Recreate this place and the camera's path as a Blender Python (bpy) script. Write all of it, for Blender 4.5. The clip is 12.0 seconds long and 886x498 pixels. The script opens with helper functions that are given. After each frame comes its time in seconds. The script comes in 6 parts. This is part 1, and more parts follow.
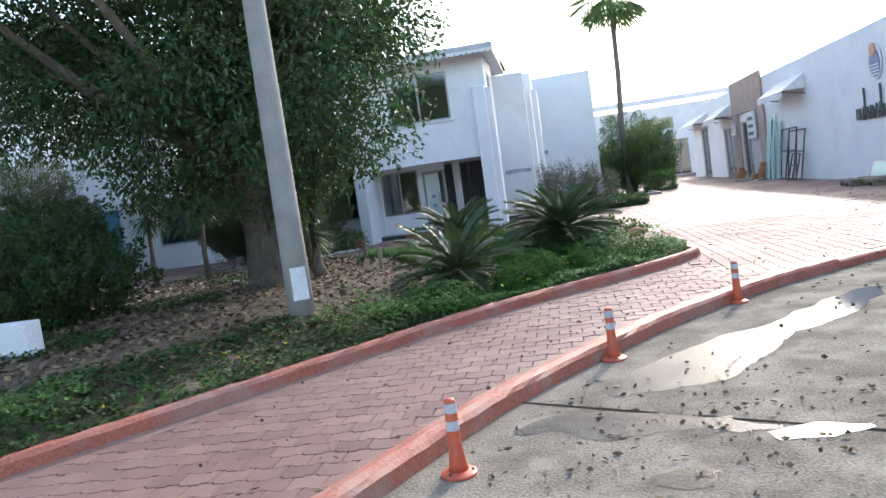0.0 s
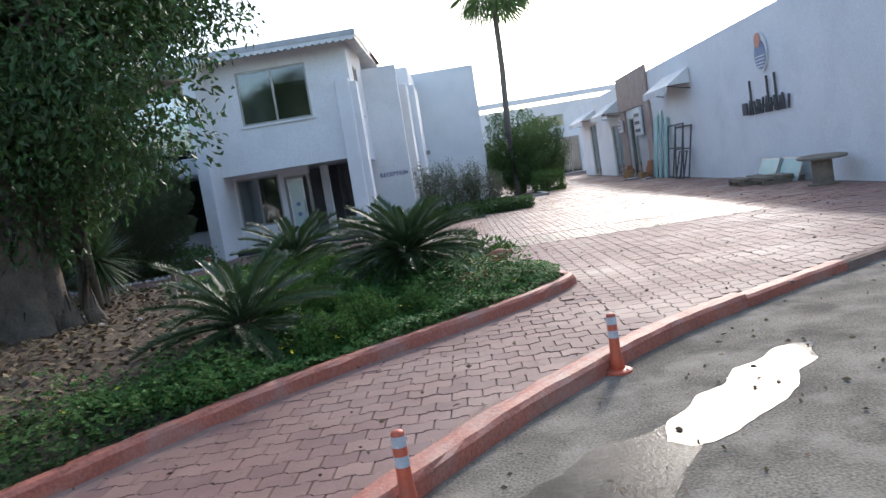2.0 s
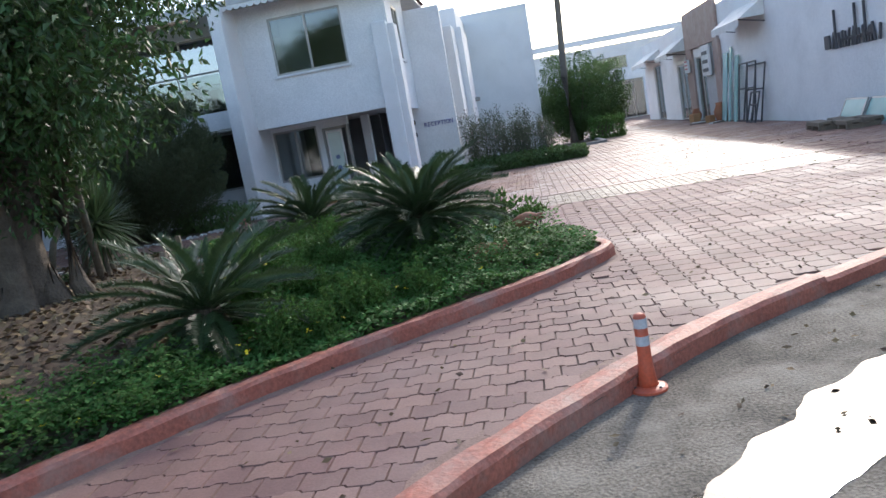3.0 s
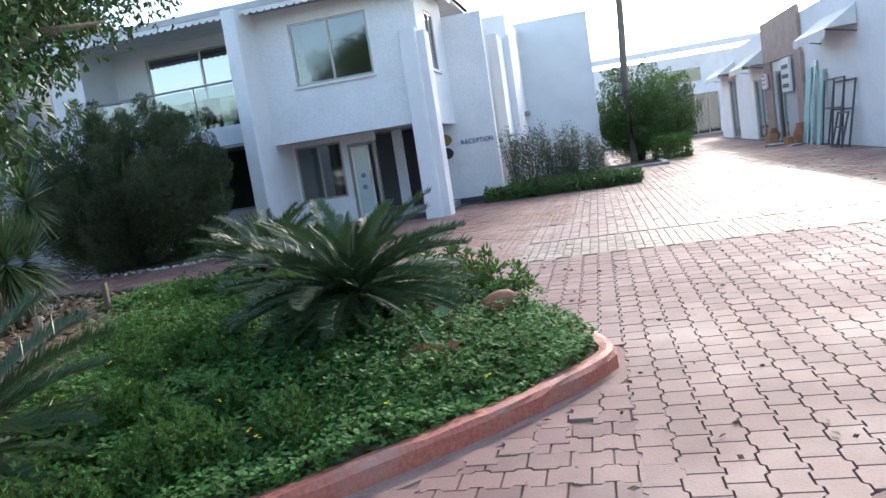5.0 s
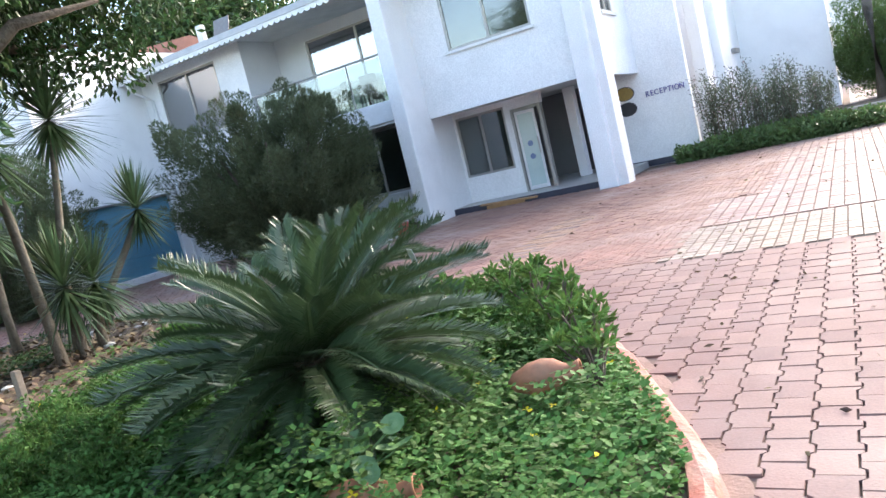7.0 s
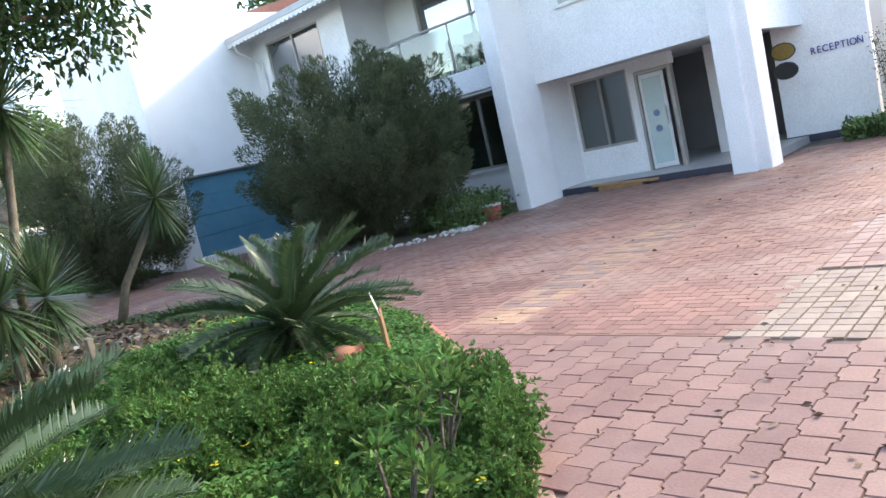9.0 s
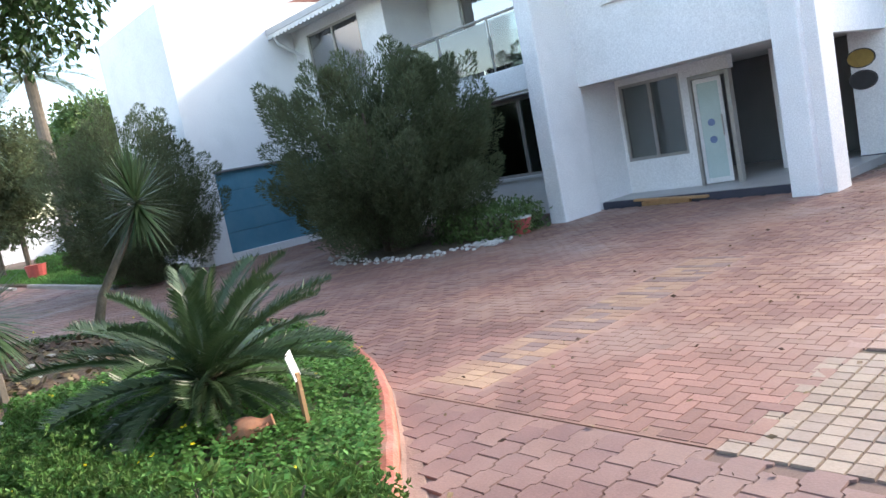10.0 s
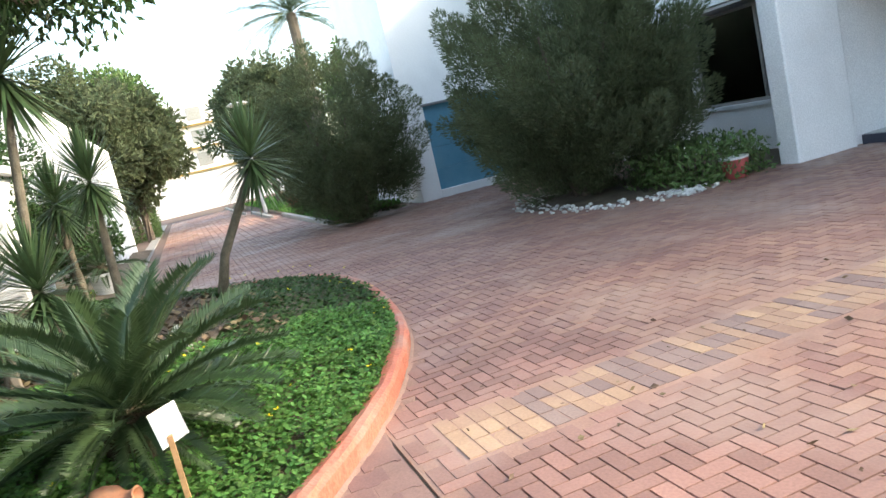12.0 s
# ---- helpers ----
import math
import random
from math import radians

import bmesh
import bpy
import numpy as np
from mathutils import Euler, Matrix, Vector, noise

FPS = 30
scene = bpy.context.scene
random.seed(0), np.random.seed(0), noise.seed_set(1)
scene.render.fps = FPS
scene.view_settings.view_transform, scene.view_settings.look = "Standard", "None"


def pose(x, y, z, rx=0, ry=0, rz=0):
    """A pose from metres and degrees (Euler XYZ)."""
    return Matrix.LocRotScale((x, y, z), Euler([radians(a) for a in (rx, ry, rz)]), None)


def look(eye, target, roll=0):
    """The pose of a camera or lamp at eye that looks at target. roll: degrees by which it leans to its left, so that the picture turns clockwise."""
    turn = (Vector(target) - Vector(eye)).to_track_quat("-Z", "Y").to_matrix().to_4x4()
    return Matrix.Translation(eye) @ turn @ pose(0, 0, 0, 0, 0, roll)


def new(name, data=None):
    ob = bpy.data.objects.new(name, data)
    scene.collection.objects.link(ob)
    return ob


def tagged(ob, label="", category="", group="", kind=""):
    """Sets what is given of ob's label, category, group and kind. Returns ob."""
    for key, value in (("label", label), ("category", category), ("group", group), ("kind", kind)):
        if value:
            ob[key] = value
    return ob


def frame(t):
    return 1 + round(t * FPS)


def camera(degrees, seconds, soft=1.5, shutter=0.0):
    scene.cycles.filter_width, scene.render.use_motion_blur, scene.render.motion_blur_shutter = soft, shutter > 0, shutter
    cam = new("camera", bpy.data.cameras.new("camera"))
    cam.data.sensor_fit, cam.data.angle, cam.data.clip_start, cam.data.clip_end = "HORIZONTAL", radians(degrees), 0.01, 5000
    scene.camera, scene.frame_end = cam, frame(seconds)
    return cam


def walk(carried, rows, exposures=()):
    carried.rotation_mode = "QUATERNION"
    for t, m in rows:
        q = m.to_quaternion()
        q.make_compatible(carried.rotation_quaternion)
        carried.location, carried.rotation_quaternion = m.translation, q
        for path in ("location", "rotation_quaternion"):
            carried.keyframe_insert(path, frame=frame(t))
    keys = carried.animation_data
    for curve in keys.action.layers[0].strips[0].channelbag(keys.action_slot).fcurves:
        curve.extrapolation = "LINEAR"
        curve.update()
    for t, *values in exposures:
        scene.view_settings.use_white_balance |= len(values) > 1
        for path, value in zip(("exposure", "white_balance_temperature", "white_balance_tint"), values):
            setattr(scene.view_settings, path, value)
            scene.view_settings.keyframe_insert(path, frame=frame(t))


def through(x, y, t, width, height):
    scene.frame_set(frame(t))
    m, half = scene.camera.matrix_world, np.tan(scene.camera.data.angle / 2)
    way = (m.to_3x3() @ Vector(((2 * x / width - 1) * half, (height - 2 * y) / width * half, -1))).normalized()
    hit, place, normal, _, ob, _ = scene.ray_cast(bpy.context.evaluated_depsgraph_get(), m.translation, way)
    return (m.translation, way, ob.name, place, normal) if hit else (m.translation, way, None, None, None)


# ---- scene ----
cam = camera(62.36, 12.0)
PATH = [
    (0, (-0.266, -0.844, 1.593), (-0.599, 1.121, 1.435), -8.0),
    (0.5, (-0.156, -0.15, 1.568), (-0.307, 1.832, 1.348), -12.6),
    (1, (0.039, 0.513, 1.587), (-0.104, 2.498, 1.391), -10.4),
    (1.5, (0.223, 1.233, 1.599), (0.12, 3.224, 1.44), -8.2),
    (2, (0.486, 1.872, 1.621), (0.412, 3.86, 1.422), -9.0),
    (2.5, (0.68, 2.535, 1.611), (0.518, 4.514, 1.368), -5.5),
    (3, (0.955, 3.167, 1.593), (0.69, 5.125, 1.283), -10.1),
    (3.2, (1.092, 3.433, 1.626), (0.736, 5.39, 1.413), -7.2),
    (4.8, (1.658, 5.35, 1.694), (1.26, 7.293, 1.435), -10.3),
    (5, (1.704, 5.624, 1.701), (1.263, 7.558, 1.444), -8.8),
    (5.5, (1.896, 6.333, 1.58), (1.434, 8.257, 1.291), -13.0),
    (6, (2.044, 6.98, 1.587), (1.353, 8.833, 1.286), -11.2),
    (6.5, (2.118, 7.586, 1.602), (1.216, 9.345, 1.298), -14.2),
    (7, (2.241, 8.218, 1.589), (1.231, 9.927, 1.348), -13.7),
    (7.5, (2.193, 8.904, 1.581), (1.136, 10.587, 1.354), -14.0),
    (7.7, (2.173, 9.15, 1.586), (1.095, 10.819, 1.359), -15.0),
    (9.3, (2.39, 11.349, 1.741), (0.989, 12.752, 1.475), -12.7),
    (9.5, (2.369, 11.628, 1.777), (1.034, 13.091, 1.499), -13.3),
    (10, (2.223, 12.275, 1.761), (0.72, 13.571, 1.515), -11.1),
    (10.5, (2.123, 12.861, 1.725), (0.384, 13.832, 1.55), -11.0),
    (11, (2.003, 13.465, 1.751), (0.083, 14.001, 1.58), -15.3),
    (11.5, (1.842, 14.063, 1.726), (-0.085, 14.543, 1.488), -15.3),
    (12, (1.783, 14.664, 1.701), (-0.097, 15.276, 1.397), -13.2),
]
walk(cam, [(t, look(eye, target, roll)) for t, eye, target, roll in PATH], [(0.0, 1.84, 6750, 11), (0.6, 1.6, 6650, 11), (2.5, 1.26, 6550, 11), (5.0, 1.78, 6550, 10), (5.5, 1.76, 6550, 11), (6.5, 2.3, 6950, 13), (7.0, 2.53, 7050, 13), (9.5, 2.48, 7250, 11), (10.2, 2.3, 7300, 11), (11.0, 2.58, 7800, 4), (11.5, 2.6, 7900, 4), (12.0, 2.56, 8000, 6)])

# ---- world, sun ----
SUN_AZ = radians(20)
SUN_EL = radians(28)
world = bpy.data.worlds.new("world")
scene.world = world
world.use_nodes = True
wt = world.node_tree
sky = wt.nodes.new("ShaderNodeTexSky")
sky.sky_type = 'NISHITA'
sky.sun_disc = False
sky.sun_elevation = SUN_EL
sky.sun_rotation = SUN_AZ
sky.air_density, sky.dust_density, sky.ozone_density = 1.0, 1.6, 1.6
wt.links.new(sky.outputs[0], wt.nodes["Background"].inputs[0])
wt.nodes["Background"].inputs[1].default_value = 0.15
sun = new("sun", bpy.data.lights.new("sun", 'SUN'))
sun.data.energy, sun.data.angle, sun.data.color = 0.9, radians(2.5), (1.0, 0.96, 0.91)
sun.matrix_world = look((0, 0, 0), (-math.sin(SUN_AZ) * math.cos(SUN_EL), -math.cos(SUN_AZ) * math.cos(SUN_EL), -math.sin(SUN_EL)))


# ---- materials ----
def mat(name, col, col2=None, scale=4.0, rough=0.8, fine=60.0, bump=0.25, dist=0.004, metal=0.0, rand=0.0, island=0.0, stain=None, stain_scale=0.6, stain_amt=0.5, spec=0.5, rough2=None, grain=0.15, ramp=(0.3, 0.7)):
    m = bpy.data.materials.new(name)
    m.use_nodes = True
    nt, ns, ln = m.node_tree, m.node_tree.nodes, m.node_tree.links
    b = ns["Principled BSDF"]
    b.inputs["Roughness"].default_value, b.inputs["Metallic"].default_value = rough, metal
    b.inputs["Specular IOR Level"].default_value = spec
    geo = ns.new("ShaderNodeNewGeometry")
    n1 = ns.new("ShaderNodeTexNoise")
    n1.inputs["Scale"].default_value, n1.inputs["Detail"].default_value = scale, 6
    ln.new(geo.outputs["Position"], n1.inputs["Vector"])
    n2 = ns.new("ShaderNodeTexNoise")
    n2.inputs["Scale"].default_value, n2.inputs["Detail"].default_value = fine, 3
    ln.new(geo.outputs["Position"], n2.inputs["Vector"])
    r = ns.new("ShaderNodeValToRGB")
    r.color_ramp.elements[0].position, r.color_ramp.elements[1].position = ramp
    r.color_ramp.elements[0].color = (*col, 1)
    r.color_ramp.elements[1].color = (*(col2 or tuple(c * 0.8 for c in col)), 1)
    ln.new(n1.outputs["Fac"], r.inputs["Fac"])
    out = r.outputs["Color"]
    hs = ns.new("ShaderNodeHueSaturation")
    ln.new(out, hs.inputs["Color"])
    v = ns.new("ShaderNodeMapRange")
    v.inputs["From Min"].default_value, v.inputs["From Max"].default_value = 0.25, 0.75
    v.inputs["To Min"].default_value, v.inputs["To Max"].default_value = 1 - grain, 1 + grain
    ln.new(n2.outputs["Fac"], v.inputs["Value"])
    val = v.outputs["Result"]
    for amt, node, sock in ((rand, "ShaderNodeObjectInfo", "Random"), (island, "ShaderNodeNewGeometry", "Random Per Island")):
        if amt:
            o = ns.new(node)
            mr = ns.new("ShaderNodeMapRange")
            mr.inputs["To Min"].default_value, mr.inputs["To Max"].default_value = 1 - amt, 1 + amt
            ln.new(o.outputs[sock], mr.inputs["Value"])
            mu = ns.new("ShaderNodeMath")
            mu.operation = 'MULTIPLY'
            ln.new(val, mu.inputs[0])
            ln.new(mr.outputs["Result"], mu.inputs[1])
            val = mu.outputs[0]
            hu = ns.new("ShaderNodeMapRange")
            hu.inputs["To Min"].default_value, hu.inputs["To Max"].default_value = 0.5 - amt * 0.05, 0.5 + amt * 0.05
            ln.new(o.outputs[sock], hu.inputs["Value"])
            ln.new(hu.outputs["Result"], hs.inputs["Hue"])
    ln.new(val, hs.inputs["Value"])
    out = hs.outputs["Color"]
    if stain:
        n3 = ns.new("ShaderNodeTexNoise")
        n3.inputs["Scale"].default_value, n3.inputs["Detail"].default_value, n3.inputs["Roughness"].default_value = stain_scale, 8, 0.62
        ln.new(geo.outputs["Position"], n3.inputs["Vector"])
        sr = ns.new("ShaderNodeMapRange")
        sr.inputs["From Min"].default_value, sr.inputs["From Max"].default_value = 0.48, 0.68
        sr.inputs["To Max"].default_value = stain_amt
        ln.new(n3.outputs["Fac"], sr.inputs["Value"])
        mx = ns.new("ShaderNodeMixRGB")
        mx.inputs[2].default_value = (*stain, 1)
        ln.new(sr.outputs["Result"], mx.inputs[0])
        ln.new(out, mx.inputs[1])
        out = mx.outputs[0]
        if rough2 is not None:
            rr = ns.new("ShaderNodeMapRange")
            rr.inputs["From Min"].default_value, rr.inputs["From Max"].default_value = 0.45, 0.66
            rr.inputs["To Min"].default_value, rr.inputs["To Max"].default_value = rough, rough2
            ln.new(n3.outputs["Fac"], rr.inputs["Value"])
            ln.new(rr.outputs["Result"], b.inputs["Roughness"])
    ln.new(out, b.inputs["Base Color"])
    if bump:
        bp = ns.new("ShaderNodeBump")
        bp.inputs["Strength"].default_value, bp.inputs["Distance"].default_value = bump, dist
        ln.new(n2.outputs["Fac"], bp.inputs["Height"])
        ln.new(bp.outputs["Normal"], b.inputs["Normal"])
    return m


def leaf_mat(name, a, b_, rough=0.5, island=0.35, spec=0.35, thin=0.28):
    m = mat(name, a, b_, scale=1.2, rough=rough, fine=25, bump=0, island=island, spec=spec)
    ns, ln = m.node_tree.nodes, m.node_tree.links
    p = ns["Principled BSDF"]
    tr = ns.new("ShaderNodeBsdfTranslucent")
    ad = ns.new("ShaderNodeMixShader")
    ad.inputs[0].default_value = thin
    src = p.inputs["Base Color"].links[0].from_socket
    ln.new(src, tr.inputs["Color"])
    ln.new(p.outputs[0], ad.inputs[1])
    ln.new(tr.outputs[0], ad.inputs[2])
    ln.new(ad.outputs[0], ns["Material Output"].inputs["Surface"])
    return m


M = dict(
    white=mat("white_render", (0.84, 0.835, 0.825), (0.79, 0.785, 0.78), 0.7, 0.85, 45, 0.35, 0.006, stain=(0.52, 0.52, 0.50), stain_scale=0.9, stain_amt=0.22),
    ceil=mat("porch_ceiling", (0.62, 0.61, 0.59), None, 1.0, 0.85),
    trimw=mat("white_trim", (0.78, 0.78, 0.77), None, 2.0, 0.5, 60, 0.1),
    road=mat("concrete_road", (0.275, 0.242, 0.192), (0.145, 0.127, 0.10), 1.7, 0.95, 55, 1.0, 0.012, stain=(0.40, 0.36, 0.29), stain_scale=2.6, stain_amt=0.6, rough2=0.9, grain=0.55, spec=0.2, ramp=(0.36, 0.64)),
    paver=mat("red_paver", (0.222, 0.126, 0.106), (0.172, 0.097, 0.082), 3.0, 0.72, 70, 0.4, 0.004, rand=0.16, island=0.16, stain=(0.28, 0.2, 0.17), stain_scale=0.5, stain_amt=0.45, rough2=0.58),
    pale=mat("pale_paver", (0.32, 0.245, 0.185), (0.25, 0.185, 0.14), 2.0, 0.55, 60, 0.4, 0.004, island=0.18, stain=(0.36, 0.29, 0.24), stain_scale=0.9, stain_amt=0.6, rough2=0.42),
    herring=mat("red_brick_paver", (0.31, 0.165, 0.125), (0.23, 0.122, 0.095), 1.2, 0.62, 60, 0.4, 0.004, rand=0.22, island=0.22, stain=(0.36, 0.25, 0.20), stain_scale=0.55, stain_amt=0.6, rough2=0.42),
    pinkpale=mat("worn_pink_paver", (0.34, 0.215, 0.175), (0.27, 0.165, 0.135), 1.6, 0.46, 60, 0.4, 0.004, island=0.2, stain=(0.42, 0.34, 0.30), stain_scale=0.5, stain_amt=0.6, rough2=0.36),
    yellow=mat("yellow_brick", (0.39, 0.25, 0.165), (0.33, 0.20, 0.13), 3.0, 0.65, 60, 0.4, rand=0.16, island=0.18, stain=(0.35, 0.22, 0.17), stain_scale=1.6, stain_amt=0.6),
    greyb=mat("grey_brick", (0.22, 0.15, 0.13), (0.19, 0.125, 0.11), 3.0, 0.65, 60, 0.4, rand=0.16, island=0.16, stain=(0.28, 0.18, 0.15), stain_scale=1.6, stain_amt=0.6),
    joint=mat("joint_sand", (0.19, 0.122, 0.098), (0.15, 0.1, 0.08), 3.0, 0.9, 90, 0.4, stain=(0.075, 0.085, 0.04), stain_scale=0.8, stain_amt=0.5),
    kerb=mat("painted_kerb", (0.45, 0.15, 0.098), (0.36, 0.112, 0.073), 2.5, 0.6, 40, 0.6, 0.008, stain=(0.38, 0.25, 0.20), stain_scale=3.0, stain_amt=0.75, grain=0.3),
    cement=mat("cement", (0.29, 0.19, 0.15), (0.22, 0.14, 0.11), 5.0, 0.85, 60, 0.6, 0.006),
    tar=mat("old_joint_filler", (0.035, 0.032, 0.028), (0.05, 0.048, 0.035), 9.0, 1.0, 60, 0.5, spec=0.0),
    soil=mat("soil", (0.09, 0.062, 0.042), (0.13, 0.095, 0.065), 3.0, 0.95, 40, 0.9, 0.02, stain=(0.17, 0.14, 0.09), stain_scale=2.0, stain_amt=0.6),
    earth=mat("earth", (0.16, 0.13, 0.09), (0.11, 0.12, 0.06), 0.2, 0.95, 8, 0.5, 0.03),
    glass=None,
    # near-black colour standing in for the shade of unlit rooms behind glass
    dark=mat("interior_shade", (0.06, 0.06, 0.06), None, 1.0, 0.8),
    # hall walls toned down in colour for the dimness deep in the porch
    hall=mat("shade_toned_hall_wall", (0.22, 0.22, 0.22), None, 1.0, 0.8),
    frame=mat("aluminium_frame", (0.42, 0.40, 0.37), None, 6.0, 0.4, 60, 0.05, metal=0.5),
    brown=mat("pinkish_stone_cladding", (0.42, 0.30, 0.25), (0.34, 0.235, 0.195), 4.0, 0.75, 40, 0.4, stain=(0.46, 0.38, 0.34), stain_scale=1.5, stain_amt=0.5),
    concrete=mat("grey_concrete", (0.35, 0.335, 0.31), (0.27, 0.262, 0.248), 3.0, 0.85, 70, 0.5, stain=(0.25, 0.24, 0.22), stain_scale=1.5, stain_amt=0.5),
    floor=mat("porch_tile", (0.45, 0.44, 0.42), None, 2.0, 0.4, 60, 0.1),
    navy=mat("navy_tile", (0.045, 0.05, 0.075), None, 4.0, 0.4, 60, 0.1),
    teal=mat("teal_paint", (0.075, 0.20, 0.205), (0.06, 0.165, 0.17), 2.0, 0.5, 60, 0.2, stain=(0.16, 0.24, 0.22), stain_scale=2.0, stain_amt=0.5),
    blue=mat("blue_shutter", (0.075, 0.25, 0.35), (0.06, 0.21, 0.30), 1.5, 0.5, 60, 0.15, stain=(0.12, 0.28, 0.36), stain_scale=1.4, stain_amt=0.5),
    orange=mat("orange_plastic", (0.62, 0.12, 0.055), (0.55, 0.10, 0.05), 9.0, 0.45, 60, 0.1, stain=(0.30, 0.12, 0.08), stain_scale=9, stain_amt=0.5),
    silver=mat("reflective_band", (0.55, 0.56, 0.58), None, 20.0, 0.35, 60, 0.1),
    bark=mat("ficus_bark", (0.15, 0.118, 0.088), (0.085, 0.066, 0.05), 6.0, 0.9, 30, 0.9, 0.02),
    ybark=mat("yucca_bark", (0.19, 0.16, 0.12), (0.12, 0.10, 0.07), 14.0, 0.9, 50, 0.9, 0.01),
    cbark=mat("cycad_bark", (0.10, 0.07, 0.045), (0.06, 0.045, 0.03), 14.0, 0.95, 40, 0.9, 0.02),
    ficus=leaf_mat("ficus_leaf", (0.062, 0.115, 0.036), (0.042, 0.085, 0.028), 0.42, 0.5),
    juniper=leaf_mat("juniper_leaf", (0.13, 0.155, 0.085), (0.095, 0.12, 0.062), 0.75, 0.3, 0.2, thin=0.42),
    cycad=leaf_mat("cycad_leaf", (0.052, 0.088, 0.036), (0.038, 0.068, 0.028), 0.36, spec=0.5, thin=0.15),
    yucca=leaf_mat("yucca_leaf", (0.085, 0.14, 0.065), (0.062, 0.11, 0.05), 0.4),
    clover=leaf_mat("clover_leaf", (0.105, 0.235, 0.055), (0.075, 0.18, 0.042), 0.65, 0.3, 0.25),
    shrub=leaf_mat("shrub_leaf", (0.11, 0.205, 0.05), (0.078, 0.155, 0.04), 0.6, 0.4, 0.2),
    greyleaf=leaf_mat("grey_shrub_leaf", (0.15, 0.17, 0.11), (0.11, 0.13, 0.085), 0.6),
    hedge=leaf_mat("hedge_leaf", (0.12, 0.19, 0.06), (0.085, 0.145, 0.048), 0.55),
    grass=leaf_mat("weed_grass", (0.05, 0.1, 0.028), (0.04, 0.08, 0.022), 0.65, 0.3, 0.25),
    roundleaf=leaf_mat("round_leaf", (0.16, 0.27, 0.12), (0.12, 0.22, 0.09), 0.5, 0.15),
    flower=leaf_mat("yellow_petal", (0.75, 0.65, 0.03), (0.7, 0.55, 0.02), 0.5, 0.1),
    petal=leaf_mat("pale_pink_petal", (0.62, 0.47, 0.47), (0.55, 0.42, 0.42), 0.6, 0.15),
    litter=mat("dry_leaf", (0.21, 0.14, 0.075), (0.11, 0.072, 0.042), 9.0, 0.75, 50, 0.2, island=0.5),
    terracotta=mat("terracotta", (0.42, 0.17, 0.085), (0.33, 0.13, 0.07), 6.0, 0.75, 50, 0.4, stain=(0.25, 0.17, 0.11), stain_scale=5, stain_amt=0.5),
    stone=mat("white_stone", (0.62, 0.60, 0.56), (0.45, 0.43, 0.40), 6.0, 0.8, 40, 0.4, rand=0.25),
    wood=mat("raw_wood", (0.46, 0.27, 0.13), (0.38, 0.21, 0.10), 12.0, 0.7, 60, 0.3),
    oldwood=mat("old_wood", (0.25, 0.20, 0.15), (0.17, 0.135, 0.10), 9.0, 0.85, 60, 0.5),
    steel=mat("dark_steel", (0.10, 0.10, 0.11), None, 9.0, 0.5, 60, 0.1, metal=0.6),
    palmtrunk=mat("palm_trunk", (0.22, 0.18, 0.14), (0.15, 0.12, 0.09), 5.0, 0.9, 30, 0.9, 0.02),
    letter=mat("dark_blue_letters", (0.07, 0.07, 0.30), None, 9.0, 0.5),
    black=mat("black_sign", (0.03, 0.03, 0.035), None, 9.0, 0.5),
    gold=mat("ochre_sign", (0.35, 0.23, 0.06), None, 9.0, 0.5),
    logoblue=mat("blue_grey_sign", (0.16, 0.23, 0.40), None, 5.0, 0.5),
    logored=mat("salmon_sign", (0.62, 0.22, 0.14), None, 5.0, 0.5),
    roof=mat("roof_tiles", (0.19, 0.085, 0.07), (0.14, 0.065, 0.055), 5.0, 0.85, 40, 0.5),
    gutter=mat("grey_gutter", (0.50, 0.51, 0.52), None, 3.0, 0.5, 60, 0.1),
    awning=mat("white_awning_cloth", (0.78, 0.77, 0.74), None, 3.0, 0.8, 60, 0.2),
    red=mat("red_plastic", (0.55, 0.11, 0.10), None, 9.0, 0.4),
    paper=mat("white_paper", (0.8, 0.8, 0.8), None, 9.0, 0.6, 60, 0.05),
    granite=mat("dark_metal", (0.2, 0.2, 0.2), None, 9.0, 0.6),
)


def glass_mat(name, tint, rough=0.02, through=0.35, ripple=0.0, size=90.0, ior=1.5):
    m = bpy.data.materials.new(name)
    m.use_nodes = True
    ns, ln = m.node_tree.nodes, m.node_tree.links
    ns.remove(ns["Principled BSDF"])
    gl = ns.new("ShaderNodeBsdfGlossy")
    gl.inputs["Roughness"].default_value = rough
    if ripple:
        geo = ns.new("ShaderNodeNewGeometry")
        nz = ns.new("ShaderNodeTexNoise")
        nz.inputs["Scale"].default_value, nz.inputs["Detail"].default_value = size, 3
        bp = ns.new("ShaderNodeBump")
        bp.inputs["Strength"].default_value, bp.inputs["Distance"].default_value = ripple, 0.01
        ln.new(geo.outputs["Position"], nz.inputs["Vector"])
        ln.new(nz.outputs["Fac"], bp.inputs["Height"])
        ln.new(bp.outputs["Normal"], gl.inputs["Normal"])
    tr = ns.new("ShaderNodeBsdfTransparent")
    tr.inputs["Color"].default_value = (*tint, 1)
    fr = ns.new("ShaderNodeFresnel")
    fr.inputs["IOR"].default_value = ior
    mr = ns.new("ShaderNodeMath")
    mr.operation, mr.use_clamp = 'ADD', True
    mr.inputs[1].default_value = through
    mx = ns.new("ShaderNodeMixShader")
    ln.new(fr.outputs[0], mr.inputs[0])
    ln.new(mr.outputs[0], mx.inputs[0])
    ln.new(tr.outputs[0], mx.inputs[1])
    ln.new(gl.outputs[0], mx.inputs[2])
    ln.new(mx.outputs[0], ns["Material Output"].inputs["Surface"])
    return m


